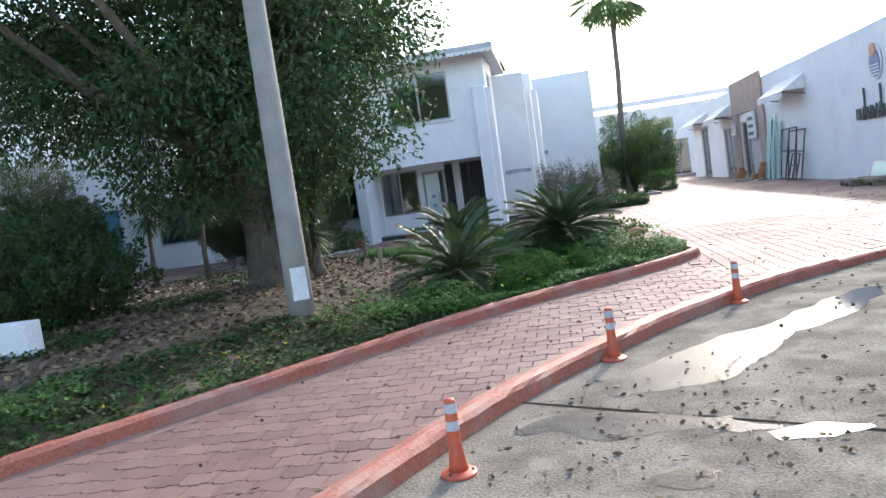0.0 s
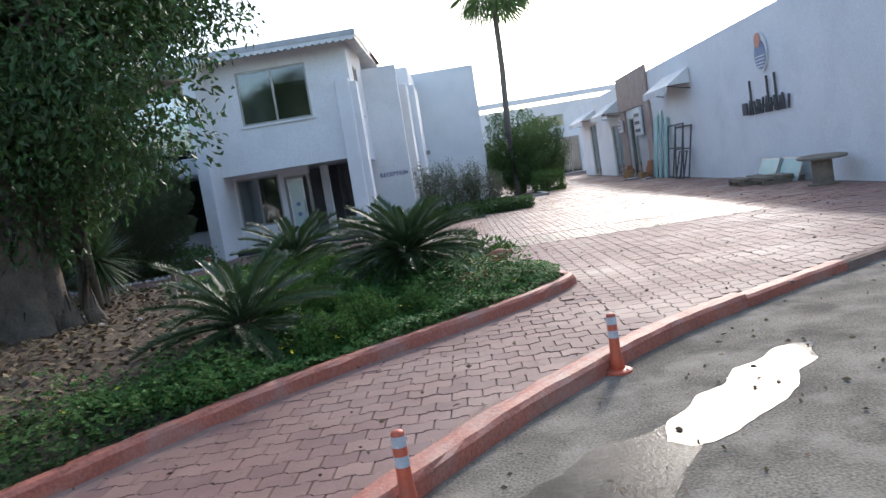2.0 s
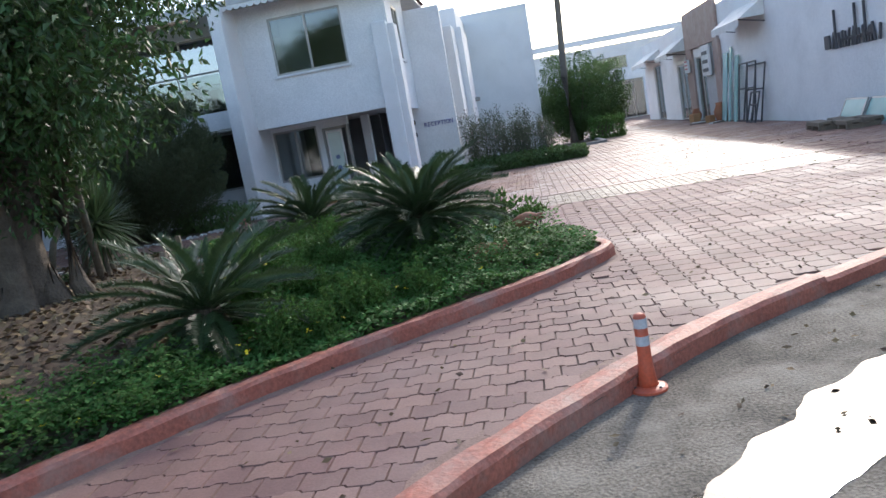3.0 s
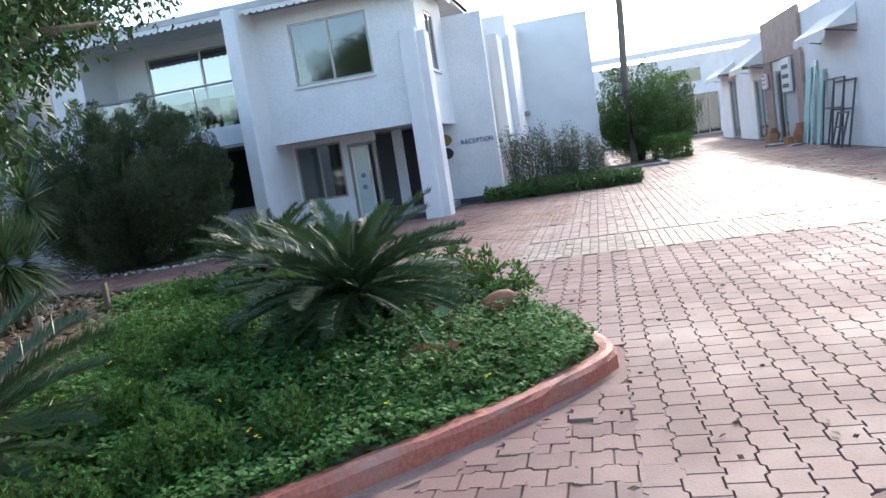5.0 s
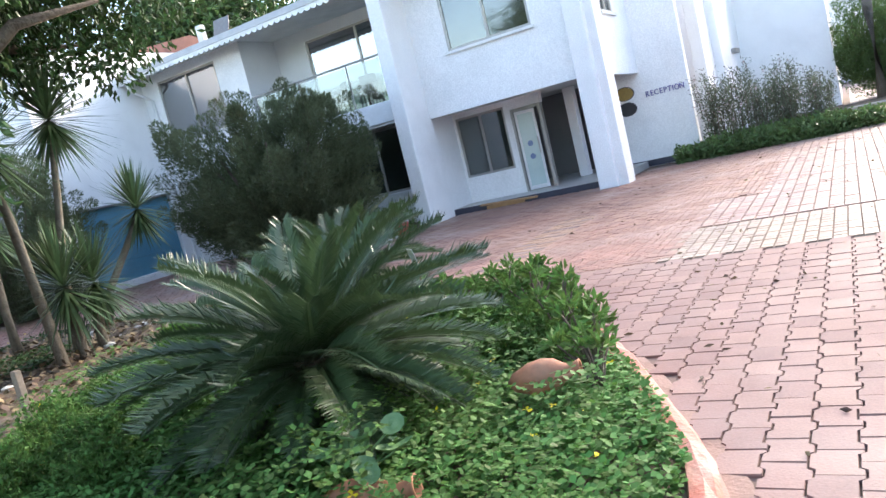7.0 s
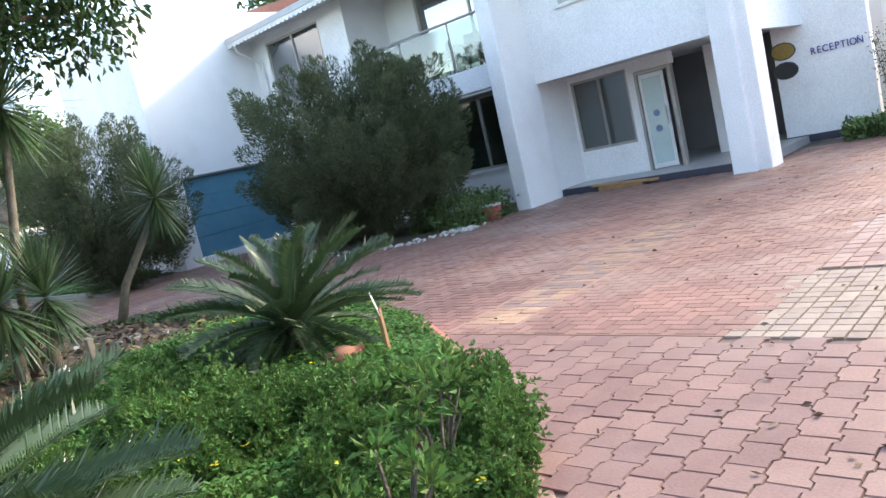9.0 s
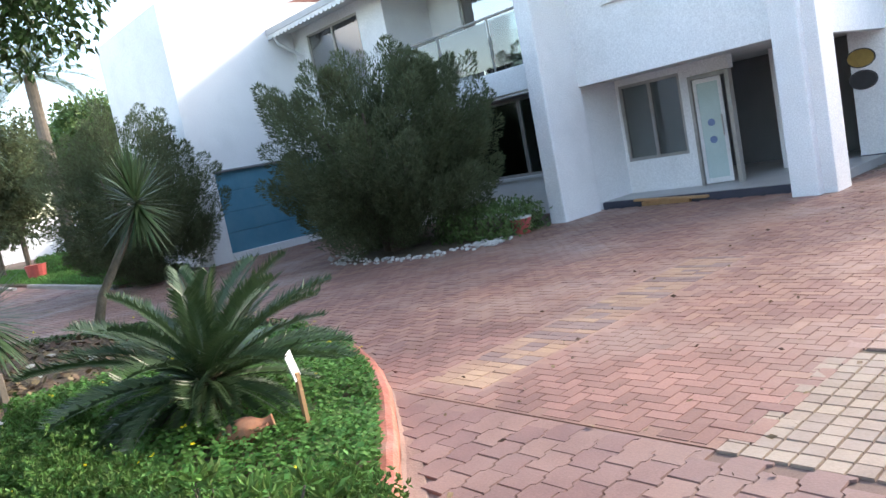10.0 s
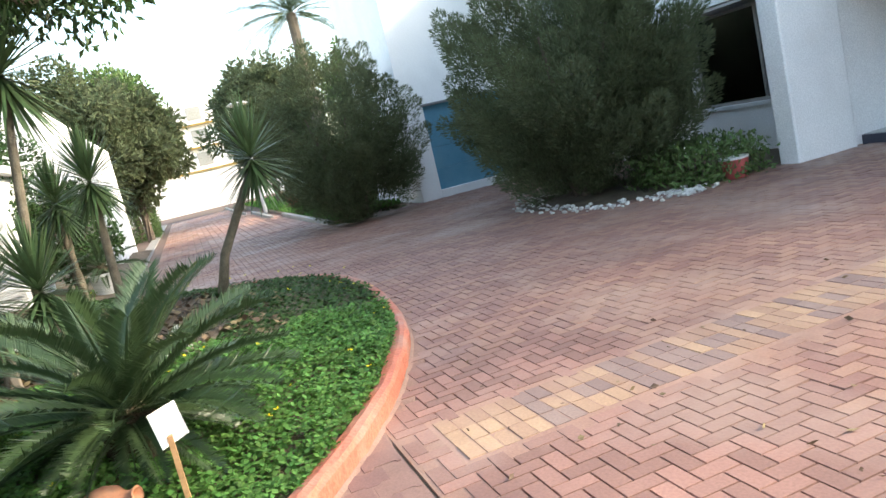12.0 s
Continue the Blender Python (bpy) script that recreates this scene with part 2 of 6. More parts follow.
M["glass"] = glass_mat("window_glass", (0.5, 0.56, 0.55), 0.03, 0.1)
M["mirror_glass"] = glass_mat("coated_glass", (0.35, 0.4, 0.42), 0.02, 0.35)
M["green_glass"] = glass_mat("green_glass", (0.55, 0.82, 0.76), 0.05, 0.12)
M["teal_glass"] = mat("tinted_glass_sheet", (0.30, 0.52, 0.48), (0.24, 0.44, 0.41), 1.5, 0.12, 40, 0.05, grain=0.05)
M["pale_glass"] = mat("frosted_door_glass", (0.50, 0.62, 0.60), (0.44, 0.56, 0.54), 2.0, 0.15, 40, 0.05, grain=0.05)
M["wet"] = glass_mat("wet_film", (0.62, 0.61, 0.60), 0.3, 0.0, 0.5, 40.0, 1.14)
M["water"] = glass_mat("water_film", (0.6, 0.58, 0.56), 0.05, 0.10, 0.06, 25.0)


# ---- building helpers ----
def link_mesh(name, me, material, parent=None, label=""):
    ob = new(name, me)
    if material is not None and not me.materials:
        me.materials.append(material)
    if parent is not None:
        ob.parent = parent
    return tagged(ob, label)


def part(name, bm, material, parent=None, label="", smooth=False):
    me = bpy.data.meshes.new(name)
    bm.to_mesh(me)
    bm.free()
    if smooth:
        me.polygons.foreach_set("use_smooth", [True] * len(me.polygons))
    return link_mesh(name, me, material, parent, label)


def thing(name, label, category, group="", kind="", at=(0, 0, 0), turn=0):
    e = new(name)
    e.empty_display_size = 0.1
    e.matrix_basis = pose(*at, 0, 0, turn)
    return tagged(e, label, category, group, kind)


def box(x0, x1, y0, y1, z0, z1, bm=None, bev=0.0, m=None):
    bm = bm or bmesh.new()
    r = bmesh.ops.create_cube(bm, size=1)
    mm = Matrix.Translation(((x0 + x1) / 2, (y0 + y1) / 2, (z0 + z1) / 2)) @ Matrix.Diagonal((abs(x1 - x0), abs(y1 - y0), abs(z1 - z0), 1))
    bmesh.ops.transform(bm, matrix=(m @ mm) if m else mm, verts=r["verts"])
    if bev:
        es = list({e for v in r["verts"] for e in v.link_edges})
        bmesh.ops.bevel(bm, geom=es, offset=bev, segments=2, affect='EDGES', profile=0.5)
    return bm


def lathe(profile, seg=20, bm=None, m=None):
    """A turned body: profile of (radius, height)."""
    bm = bm or bmesh.new()
    rings = []
    for r, z in profile:
        rings.append([bm.verts.new((max(r, 1e-4) * math.cos(2 * math.pi * i / seg), max(r, 1e-4) * math.sin(2 * math.pi * i / seg), z)) for i in range(seg)])
    for a, b in zip(rings, rings[1:]):
        for i in range(seg):
            bm.faces.new((a[i], a[(i + 1) % seg], b[(i + 1) % seg], b[i]))
    bm.faces.new(rings[0][::-1])
    bm.faces.new(rings[-1])
    if m:
        bmesh.ops.transform(bm, matrix=m, verts=[v for r in rings for v in r])
    return bm


def tube(points, radii, seg=10, bm=None):
    """A tapered tube through points."""
    bm = bm or bmesh.new()
    pts = [Vector(p) for p in points]
    rings = []
    for i, p in enumerate(pts):
        d = (pts[min(i + 1, len(pts) - 1)] - pts[max(i - 1, 0)]).normalized()
        q = d.to_track_quat('Z', 'Y')
        rings.append([bm.verts.new(p + q @ Vector((radii[i] * math.cos(2 * math.pi * k / seg), radii[i] * math.sin(2 * math.pi * k / seg), 0))) for k in range(seg)])
    for a, b in zip(rings, rings[1:]):
        for k in range(seg):
            bm.faces.new((a[k], a[(k + 1) % seg], b[(k + 1) % seg], b[k]))
    bm.faces.new(rings[0][::-1])
    bm.faces.new(rings[-1])
    return bm


def mesh_np(name, verts, faces, material, parent=None, label="", smooth=False):
    me = bpy.data.meshes.new(name)
    verts = np.asarray(verts, np.float32).reshape(-1, 3)
    faces = np.asarray(faces, np.int32)
    n, k = faces.shape
    me.vertices.add(len(verts))
    me.vertices.foreach_set("co", verts.ravel())
    me.loops.add(n * k)
    me.loops.foreach_set("vertex_index", faces.ravel())
    me.polygons.add(n)
    me.polygons.foreach_set("loop_start", np.arange(n, dtype=np.int32) * k)
    me.update(calc_edges=True)
    me.polygons.foreach_set("use_smooth", [smooth] * n)
    return link_mesh(name, me, material, parent, label)


def leaves(rng, centres, axes, lengths, widths, fold=0.25, droop=0.15):
    """Verts and quads of folded leaves: base, two sides, tip, as two quads of one island each."""
    n = len(centres)
    a = axes / np.linalg.norm(axes, axis=1, keepdims=True)
    ref = rng.normal(size=(n, 3))
    s = np.cross(a, ref)
    s /= np.linalg.norm(s, axis=1, keepdims=True)
    u = np.cross(s, a)
    L, W = lengths[:, None], widths[:, None]
    base = centres
    mid = centres + a * L * 0.5
    tip = centres + a * L - u * L * droop
    l = mid + s * W * 0.5 + u * W * fold
    r = mid - s * W * 0.5 + u * W * fold
    v = np.stack([base, l, tip, r], 1).reshape(-1, 3)
    f = np.arange(n * 4).reshape(n, 4)
    return v, f


def catmull(pts, step=0.15):
    p = np.array(pts, float)
    out = []
    q = np.vstack([2 * p[0] - p[1], p, 2 * p[-1] - p[-2]])
    for i in range(1, len(q) - 2):
        n = max(2, int(np.linalg.norm(q[i + 1] - q[i]) / step))
        for t in np.arange(n) / n:
            out.append(0.5 * ((2 * q[i]) + (-q[i - 1] + q[i + 1]) * t + (2 * q[i - 1] - 5 * q[i] + 4 * q[i + 1] - q[i + 2]) * t * t + (-q[i - 1] + 3 * q[i] - 3 * q[i + 1] + q[i + 2]) * t ** 3))
    out.append(p[-1])
    return np.array(out)


def inside(px, py, poly):
    px, py = np.asarray(px, float), np.asarray(py, float)
    c = np.zeros(px.shape, bool)
    n = len(poly)
    for i in range(n):
        x0, y0 = poly[i]
        x1, y1 = poly[(i + 1) % n]
        if y0 == y1:
            continue
        k = ((y0 > py) != (y1 > py)) & (px < (x1 - x0) * (py - y0) / (y1 - y0) + x0)
        c ^= k
    return c


def edge_dist(px, py, line):
    px, py = np.asarray(px, float), np.asarray(py, float)
    d = np.full(px.shape, 1e9)
    for (x0, y0), (x1, y1) in zip(line, line[1:]):
        dx, dy = x1 - x0, y1 - y0
        t = np.clip(((px - x0) * dx + (py - y0) * dy) / (dx * dx + dy * dy + 1e-12), 0, 1)
        d = np.minimum(d, np.hypot(px - x0 - t * dx, py - y0 - t * dy))
    return d


def sweep(line, offs, name, material, parent=None, label="", jitter=0.0):
    """A kerb along a line: profile of (sideways to its left, height)."""
    t = np.gradient(line, axis=0)
    t /= np.linalg.norm(t, axis=1, keepdims=True)
    nrm = np.stack([-t[:, 1], t[:, 0]], 1)
    rng = np.random.default_rng(4)
    k, n = len(offs), len(line)
    v = np.zeros((n, k, 3))
    for j, (o, z) in enumerate(offs):
        jj = rng.normal(size=(n, 1)) * jitter
        v[:, j, :2] = line + nrm * (o + jj)
        v[:, j, 2] = z + rng.normal(size=n) * jitter * 0.7
    f = []
    for i in range(n - 1):
        for j in range(k - 1):
            f.append((i * k + j, (i + 1) * k + j, (i + 1) * k + j + 1, i * k + j + 1))
    return mesh_np(name, v.reshape(-1, 3), f, material, parent, label, smooth=False)


# ---- ground, road, plaza ----
PLAZA_Z = 0.1
OUTER = catmull([(-16, -16), (-8, -9.5), (-4.6, -4.2), (-2.75, 0.0), (-1.78, 2.05), (-1.0, 3.8), (-0.62, 4.5), (-0.15, 5.22), (0.6, 6.27), (1.25, 7.02), (2.0, 7.8), (2.9, 8.5)])
OUTER_FLUSH = catmull([(2.9, 8.5), (4.1, 9.33), (6.2, 10.6), (9.1, 12.0)])
INNER_R = catmull([(-16, -8), (-9, -2.2), (-5.5, 1.6), (-4.15, 3.3), (-3.2, 4.6), (-2.25, 5.9), (-1.55, 6.9), (-0.75, 7.85), (0.2, 8.75), (0.95, 9.5), (1.4, 10.05), (1.66, 10.5), (1.58, 10.95), (1.33, 11.5), (0.95, 12.25), (0.4, 13.1), (-0.35, 13.9), (-1.2, 14.6), (-2.2, 15.3), (-3.2, 15.8), (-4.4, 16.18), (-6.2, 16.38), (-7.6, 16.3), (-8.7, 15.85), (-9.6, 15.0), (-10.6, 13.8), (-13, 13.4), (-20, 13.3), (-46, 13.3)])
BED = np.vstack([INNER_R, [(-46, -8)]])
tagged(mesh_np("ground", [(-900, -900, -0.06), (900, -900, -0.06), (900, 1500, -0.06), (-900, 1500, -0.06)], [(0, 1, 2, 3)], M["earth"]), "bare brownish earth ground reaching the horizon", "ground", kind="structure")


def flat(name, poly, z, material, label, cat):
    bm = bmesh.new()
    f = bm.faces.new([bm.verts.new((x, y, z)) for x, y in poly])
    if f.normal.z < 0:
        f.normal_flip()
    bmesh.ops.triangulate(bm, faces=bm.faces[:])
    bm.normal_update()
    for q in bm.faces:
        if q.normal.z < 0:
            q.normal_flip()
    return tagged(part(name, bm, material), label, cat, kind="structure")


EDGE = np.vstack([OUTER[::3], [OUTER[-1]], OUTER_FLUSH[1::3], [(9.1, 12.0)]])
flat("road", list(map(tuple, EDGE)) + [(40, 12), (40, -40), (-16, -40)], 0.0, M["road"], "worn grey concrete road, damp in patches", "road")
pave = flat("pavement", list(map(tuple, EDGE)) + [(40, 12), (40, 90), (-90, 90), (-90, -16)], 0.082, M["joint"], "red interlocking block paving with sandy joints", "pavement")

# ---- flower bed ----
def bed_z(x, y):
    d = edge_dist(x, y, INNER_R[::4])
    s = np.clip(d / 1.9, 0, 1)
    s = s * s * (3 - 2 * s)
    return 0.19 + 0.22 * s


bed = thing("flower_bed", "mounded planting bed with soil behind an orange kerb", "flower bed", kind="structure")
gx, gy = np.meshgrid(np.arange(-24, 1.8, 0.16), np.arange(-4, 16.5, 0.16), indexing='ij')
nxg, nyg = gx.shape
gz = bed_z(gx, gy) + 0.015 * np.sin(gx * 5 + np.sin(gy * 4)) + 0.01 * np.sin(gy * 9 + gx * 3)
ins = inside(gx, gy, BED[::2])
idx = np.arange(nxg * nyg).reshape(nxg, nyg)
q = np.stack([idx[:-1, :-1], idx[1:, :-1], idx[1:, 1:], idx[:-1, 1:]], -1)
ok = ins[:-1, :-1] & ins[1:, 1:] & ins[1:, :-1] & ins[:-1, 1:]
mesh_np("soil", np.stack([gx, gy, gz], -1).reshape(-1, 3), q[ok], M["soil"], bed, smooth=True)
KERB = [(0.0, 0.06), (0.0, 0.2), (0.02, 0.228), (0.06, 0.238), (0.115, 0.23), (0.13, 0.14)]
FILLET = [(-0.13, 0.08), (-0.12, 0.0935), (-0.03, 0.096), (0.0, 0.11)]
cut = int(np.argmax((INNER_R[:, 0] < -10.4) & (INNER_R[:, 1] > 12)))
near = INNER_R[:cut]
sweep(INNER_R[cut:], [(0.0, 0.06), (0.0, 0.14), (0.3, 0.15), (0.31, 0.1)], "path_edging", M["concrete"], bed, "grey concrete edging strip")
sweep(near, KERB, "bed_kerb", M["kerb"], bed, "orange-red painted kerb, chipped and dusty", 0.004)
sweep(near, FILLET, "cement_fillet", M["cement"], bed, "rough pale cement fillet", 0.003)
okerb = thing("road_kerb", "orange-red painted concrete kerb along the road edge", "kerb", kind="structure")
sweep(OUTER, [(0.0, -0.05), (0.0, 0.1), (0.025, 0.13), (0.09, 0.14), (0.16, 0.135), (0.19, 0.08)], "kerb_run", M["kerb"], okerb, "", 0.004)
sweep(OUTER, [(0.18, 0.1), (0.21, 0.096), (0.3, 0.094), (0.31, 0.08)], "cement_fillet", M["cement"], okerb, "rough pale cement fillet", 0.003)
sweep(OUTER_FLUSH[11:], [(0.0, -0.05), (0.0, 0.06), (0.06, 0.094), (0.17, 0.096), (0.18, 0.08)], "flush_edging", M["cement"], okerb, "pale flush cement edging", 0.003)
sweep(OUTER_FLUSH[:12], [(0.0, -0.05), (0.0, 0.085), (0.03, 0.105), (0.16, 0.105), (0.17, 0.08)], "kerb_end", M["kerb"], okerb, "", 0.003)

# puddle and road joint
rngp = np.random.default_rng(3)


def streak(name, spine, widths, z, material, label, ragged=0.05):
    """A ragged sheet of water along a line, wide as given at each of its points."""
    line = catmull(spine, 0.05)
    n = len(line)
    t = np.gradient(line, axis=0)
    t /= np.linalg.norm(t, axis=1, keepdims=True)
    nrm = np.stack([-t[:, 1], t[:, 0]], 1)
    w = np.interp(np.linspace(0, 1, n), np.linspace(0, 1, len(widths)), widths)
    ph = rngp.uniform(0, 50, 2)
    sides = []
    for sd in (0, 1):
        k = np.array([noise.noise(Vector((i * 0.16, ph[sd], 0))) + 0.25 * noise.noise(Vector((i * 0.4, ph[sd], 3))) for i in range(n)])
        sides.append(line + nrm * ((1, -1)[sd] * (w + ragged * 2.2 * k).clip(0.012))[:, None])
    v = [(*p, z) for a, b in zip(*sides) for p in (a, b)]
    f = [(2 * i, 2 * i + 1, 2 * i + 3, 2 * i + 2) for i in range(n - 1)]
    return tagged(mesh_np(name, v, f, material), label, "puddle", kind="structure")


streak("puddle", [(1.42, 5.72), (1.68, 5.98), (2.05, 6.35), (2.4, 6.75), (2.72, 7.08), (2.85, 7.2)], [0.1, 0.22, 0.25, 0.21, 0.17, 0.03], 0.0045, M["water"], "shallow puddle of rainwater reflecting the bright sky")
streak("puddle", [(-0.12, 4.35), (0.35, 4.62), (0.8, 5.1), (1.2, 5.58), (1.6, 5.95)], [0.1, 0.36, 0.36, 0.27, 0.12], 0.0035, M["wet"], "thin wet film of rainwater on the concrete")
streak("puddle", [(-0.75, 3.75), (-0.3, 3.72), (0.1, 3.68), (0.55, 3.55)], [0.05, 0.26, 0.28, 0.06], 0.0032, M["wet"], "thin wet film of rainwater on the concrete", 0.08)
streak("puddle", [(0.42, 3.66), (0.55, 3.5), (0.8, 3.42)], [0.03, 0.1, 0.02], 0.0042, M["wet"], "small rippled puddle on the concrete", 0.06)
streak("puddle", [(0.72, 3.3), (0.95, 3.33), (1.25, 3.36)], [0.02, 0.09, 0.02], 0.0046, M["water"], "small shallow puddle on the concrete", 0.05)
streak("puddle", [(0.0, 2.85), (0.14, 2.83), (0.32, 2.93)], [0.03, 0.1, 0.03], 0.0042, M["wet"], "small rippled puddle on the concrete", 0.05)
jt = thing("road_joint", "dark expansion joint across the concrete road", "joint", kind="structure")
mj = Matrix.Translation((1.3, 3.25, 0)) @ Matrix.Rotation(math.atan2(-1.09, 2.05), 4, 'Z')
rngj = np.random.default_rng(17)
jx = np.arange(-2.45, 9.0, 0.06)
jw = 0.013 + 0.009 * rngj.random((2, len(jx)))
jv = [tuple(mj @ Vector((x, sd * w[i], 0.0028))) for i, x in enumerate(jx) for sd, w in ((1, jw[0]), (-1, jw[1]))]
mesh_np("joint_line", jv, [(2 * i, 2 * i + 1, 2 * i + 3, 2 * i + 2) for i in range(len(jx) - 1)], M["tar"], jt)

# ---- buildings ----
def wall(name, boxes, material, parent, label="", bev=0.015):
    for b in boxes:
        ob = part(name, box(*b, bev=bev), material, parent, label)
    return ob


def window(parent, x0, x1, z0, z1, y, axis='y', mull=1, glass="glass", sill=True, depth=0.14, behind=1.0, fr=0.06):
    """A framed window in the plane y (or x), seen from the low side."""
    def B(a0, a1, d0, d1, h0, h1, bm):
        if axis == 'y':
            box(a0, a1, y + d0, y + d1, h0, h1, bm)
        else:
            box(y - d1, y - d0, a0, a1, h0, h1, bm)
    w = new("window")
    w.parent = parent
    bm = bmesh.new()
    B(x0, x0 + fr, 0.02, 0.1, z0, z1, bm)
    B(x1 - fr, x1, 0.02, 0.1, z0, z1, bm)
    B(x0 + fr, x1 - fr, 0.02, 0.1, z0, z0 + fr, bm)
    B(x0 + fr, x1 - fr, 0.02, 0.1, z1 - fr, z1, bm)
    for i in range(mull):
        xm = x0 + (x1 - x0) * (i + 1) / (mull + 1)
        B(xm - 0.03, xm + 0.03, 0.015, 0.09, z0 + fr, z1 - fr, bm)
    part("window_frame", bm, M["frame"], w)
    for i in range(mull + 1):
        bm = bmesh.new()
        a = x0 + (x1 - x0) * i / (mull + 1)
        b = x0 + (x1 - x0) * (i + 1) / (mull + 1)
        B(a + 0.035, b - 0.035, 0.05, 0.058, z0 + fr * 0.8, z1 - fr * 0.8, bm)
        part("pane", bm, M[glass], w).visible_shadow = False
    if sill:
        bm = bmesh.new()
        B(x0 - 0.07, x1 + 0.07, -0.07, 0.02, z0 - 0.07, z0 - 0.005, bm)
        part("window_sill", bm, M["trimw"], w)
    return w


hotel = thing("reception_building", "two-storey white rendered building with porch and scalloped eaves", "building", kind="structure")
F = 24.1
# upper main box, hollow
wall("wall", [
    (-6.75, -5.72, F, F + 0.2, 2.57, 6.0), (-3.58, -2.3, F, F + 0.2, 2.57, 6.0), (-5.72, -3.58, F, F + 0.2, 2.57, 3.97), (-5.72, -3.58, F, F + 0.2, 5.58, 6.0)], M["white"], hotel, "", 0.0)
wall("wall", [(-2.5, -2.3, F + 0.2, 25.15, 2.5, 6.0), (-2.5, -2.3, 26.2, 27.5, 2.5, 6.0), (-2.5, -2.3, 25.15, 26.2, 2.5, 3.95), (-2.5, -2.3, 25.15, 26.2, 5.5, 6.0)], M["white"], hotel, "", 0.0)
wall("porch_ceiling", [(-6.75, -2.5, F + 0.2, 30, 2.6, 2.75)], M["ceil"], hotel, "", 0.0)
wall("upper_back_wall", [(-16.2, -2.3, 30, 30.2, 0, 6.0)], M["white"], hotel, "", 0.0)
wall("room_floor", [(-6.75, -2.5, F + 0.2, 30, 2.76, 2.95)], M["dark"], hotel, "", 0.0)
wall("curtain", [(-5.6, -4.9, F + 0.6, F + 0.63, 3.9, 5.6)], M["ceil"], hotel, "pale curtain", 0.0)
window(hotel, -5.72, -3.58, 3.97, 5.58, F)
window(hotel, 25.15, 26.2, 3.95, 5.5, -2.3, 'x', 1)
# fins and columns
wall("left_fin", [(-7.0, -6.62, 23.05, F + 0.1, 0.05, 6.0)], M["white"], hotel, "", 0.03)
wall("right_column", [(-2.74, -2.32, 23.8, 24.4, 0.05, 4.88), (-2.34, -2.12, 23.98, 24.55, 0.05, 4.8)], M["white"], hotel, "", 0.02)
# reception wing wall
wall("reception_wall", [(-2.95, -1.14, 27.5, 27.75, 0.05, 5.62)], M["white"], hotel, "", 0.015)
wall("wing_wall", [(-1.3, -0.98, 29.6, 31.2, 0.05, 5.2), (-0.98, -0.75, 31.2, 34, 0.05, 5.3)], M["white"], hotel, "", 0.015)
# porch walls and floor
wall("porch_left_wall", [(-6.95, -6.75, F + 0.1, 30, 0.05, 2.6)], M["white"], hotel, "", 0.0)
wall("porch_wall", [(-6.75, -6.69, 25.5, 25.7, 0.2, 2.6), (-5.3, -5.13, 25.5, 25.7, 0.2, 2.6), (-6.69, -5.3, 25.5, 25.7, 0.2, 0.9), (-6.69, -5.3, 25.5, 25.7, 2.47, 2.6), (-5.13, -4.3, 25.5, 25.7, 2.35, 2.6)], M["white"], hotel, "", 0.0)
window(hotel, -6.69, -5.3, 0.9, 2.47, 25.5, 'y', 1, sill=False)
wall("porch_floor", [(-6.75, -2.5, 24.5, 30, 0.05, 0.24)], M["floor"], hotel, "grey tiled porch floor", 0.0)
wall("porch_skirting", [(-6.75, -2.6, 24.44, 24.5, 0.06, 0.23), (-2.95, -1.75, 27.46, 27.497, 0.1, 0.26)], M["navy"], hotel, "dark blue tile edging", 0.0)
wall("inner_column", [(-4.2, -3.95, 27.0, 27.3, 0.24, 2.6)], M["white"], hotel, "", 0.01)
# hall walls carry the interior shade in their grey
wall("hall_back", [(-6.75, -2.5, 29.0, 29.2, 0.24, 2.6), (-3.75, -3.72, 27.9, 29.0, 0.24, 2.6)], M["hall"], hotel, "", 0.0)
wall("hall_side", [(-2.95, -2.8, 27.75, 29.0, 0.24, 2.6)], M["white"], hotel, "", 0.0)
# door
door = thing("door", "open white glazed entrance door with grey metal frame", "door", at=(-4.8, 25.53, 0.24))
part("door_frame", box(0.42, 0.5, -0.06, 0.08, 0, 2.1, box(-0.32, -0.26, -0.06, 0.08, 0, 2.1, box(-0.26, 0.42, -0.06, 0.08, 2.03, 2.1))), M["frame"], door)
swing = Matrix.Translation((-0.26, 0, 0)) @ Matrix.Rotation(radians(14), 4, 'Z') @ Matrix.Translation((0.26, 0, 0))
leaf = part("door_leaf", box(-0.25, -0.19, -0.02, 0.03, 0.02, 2.02, box(0.2, 0.26, -0.02, 0.03, 0.02, 2.02, box(-0.19, 0.2, -0.02, 0.03, 0.02, 0.12, box(-0.19, 0.2, -0.02, 0.03, 1.94, 2.02, m=swing), m=swing), m=swing), m=swing), M["trimw"], door, "white door frame, ajar")
part("door_pane", box(-0.19, 0.2, 0.0, 0.01, 0.12, 1.94, m=swing), M["pale_glass"], leaf, "pale green door glass with two round stickers")
for zz in (1.18, 0.85):
    part("sticker", lathe([(0.07, 0), (0.07, 0.004)], 16, m=swing @ Matrix.Translation((0.0, -0.024, zz)) @ Matrix.Rotation(radians(90), 4, 'X')), M["logoblue"], leaf)
part("door_handle", tube([swing @ Vector((0.21, -0.06, 0.9)), swing @ Vector((0.21, -0.06, 1.3))], [0.015, 0.015]), M["frame"], leaf)

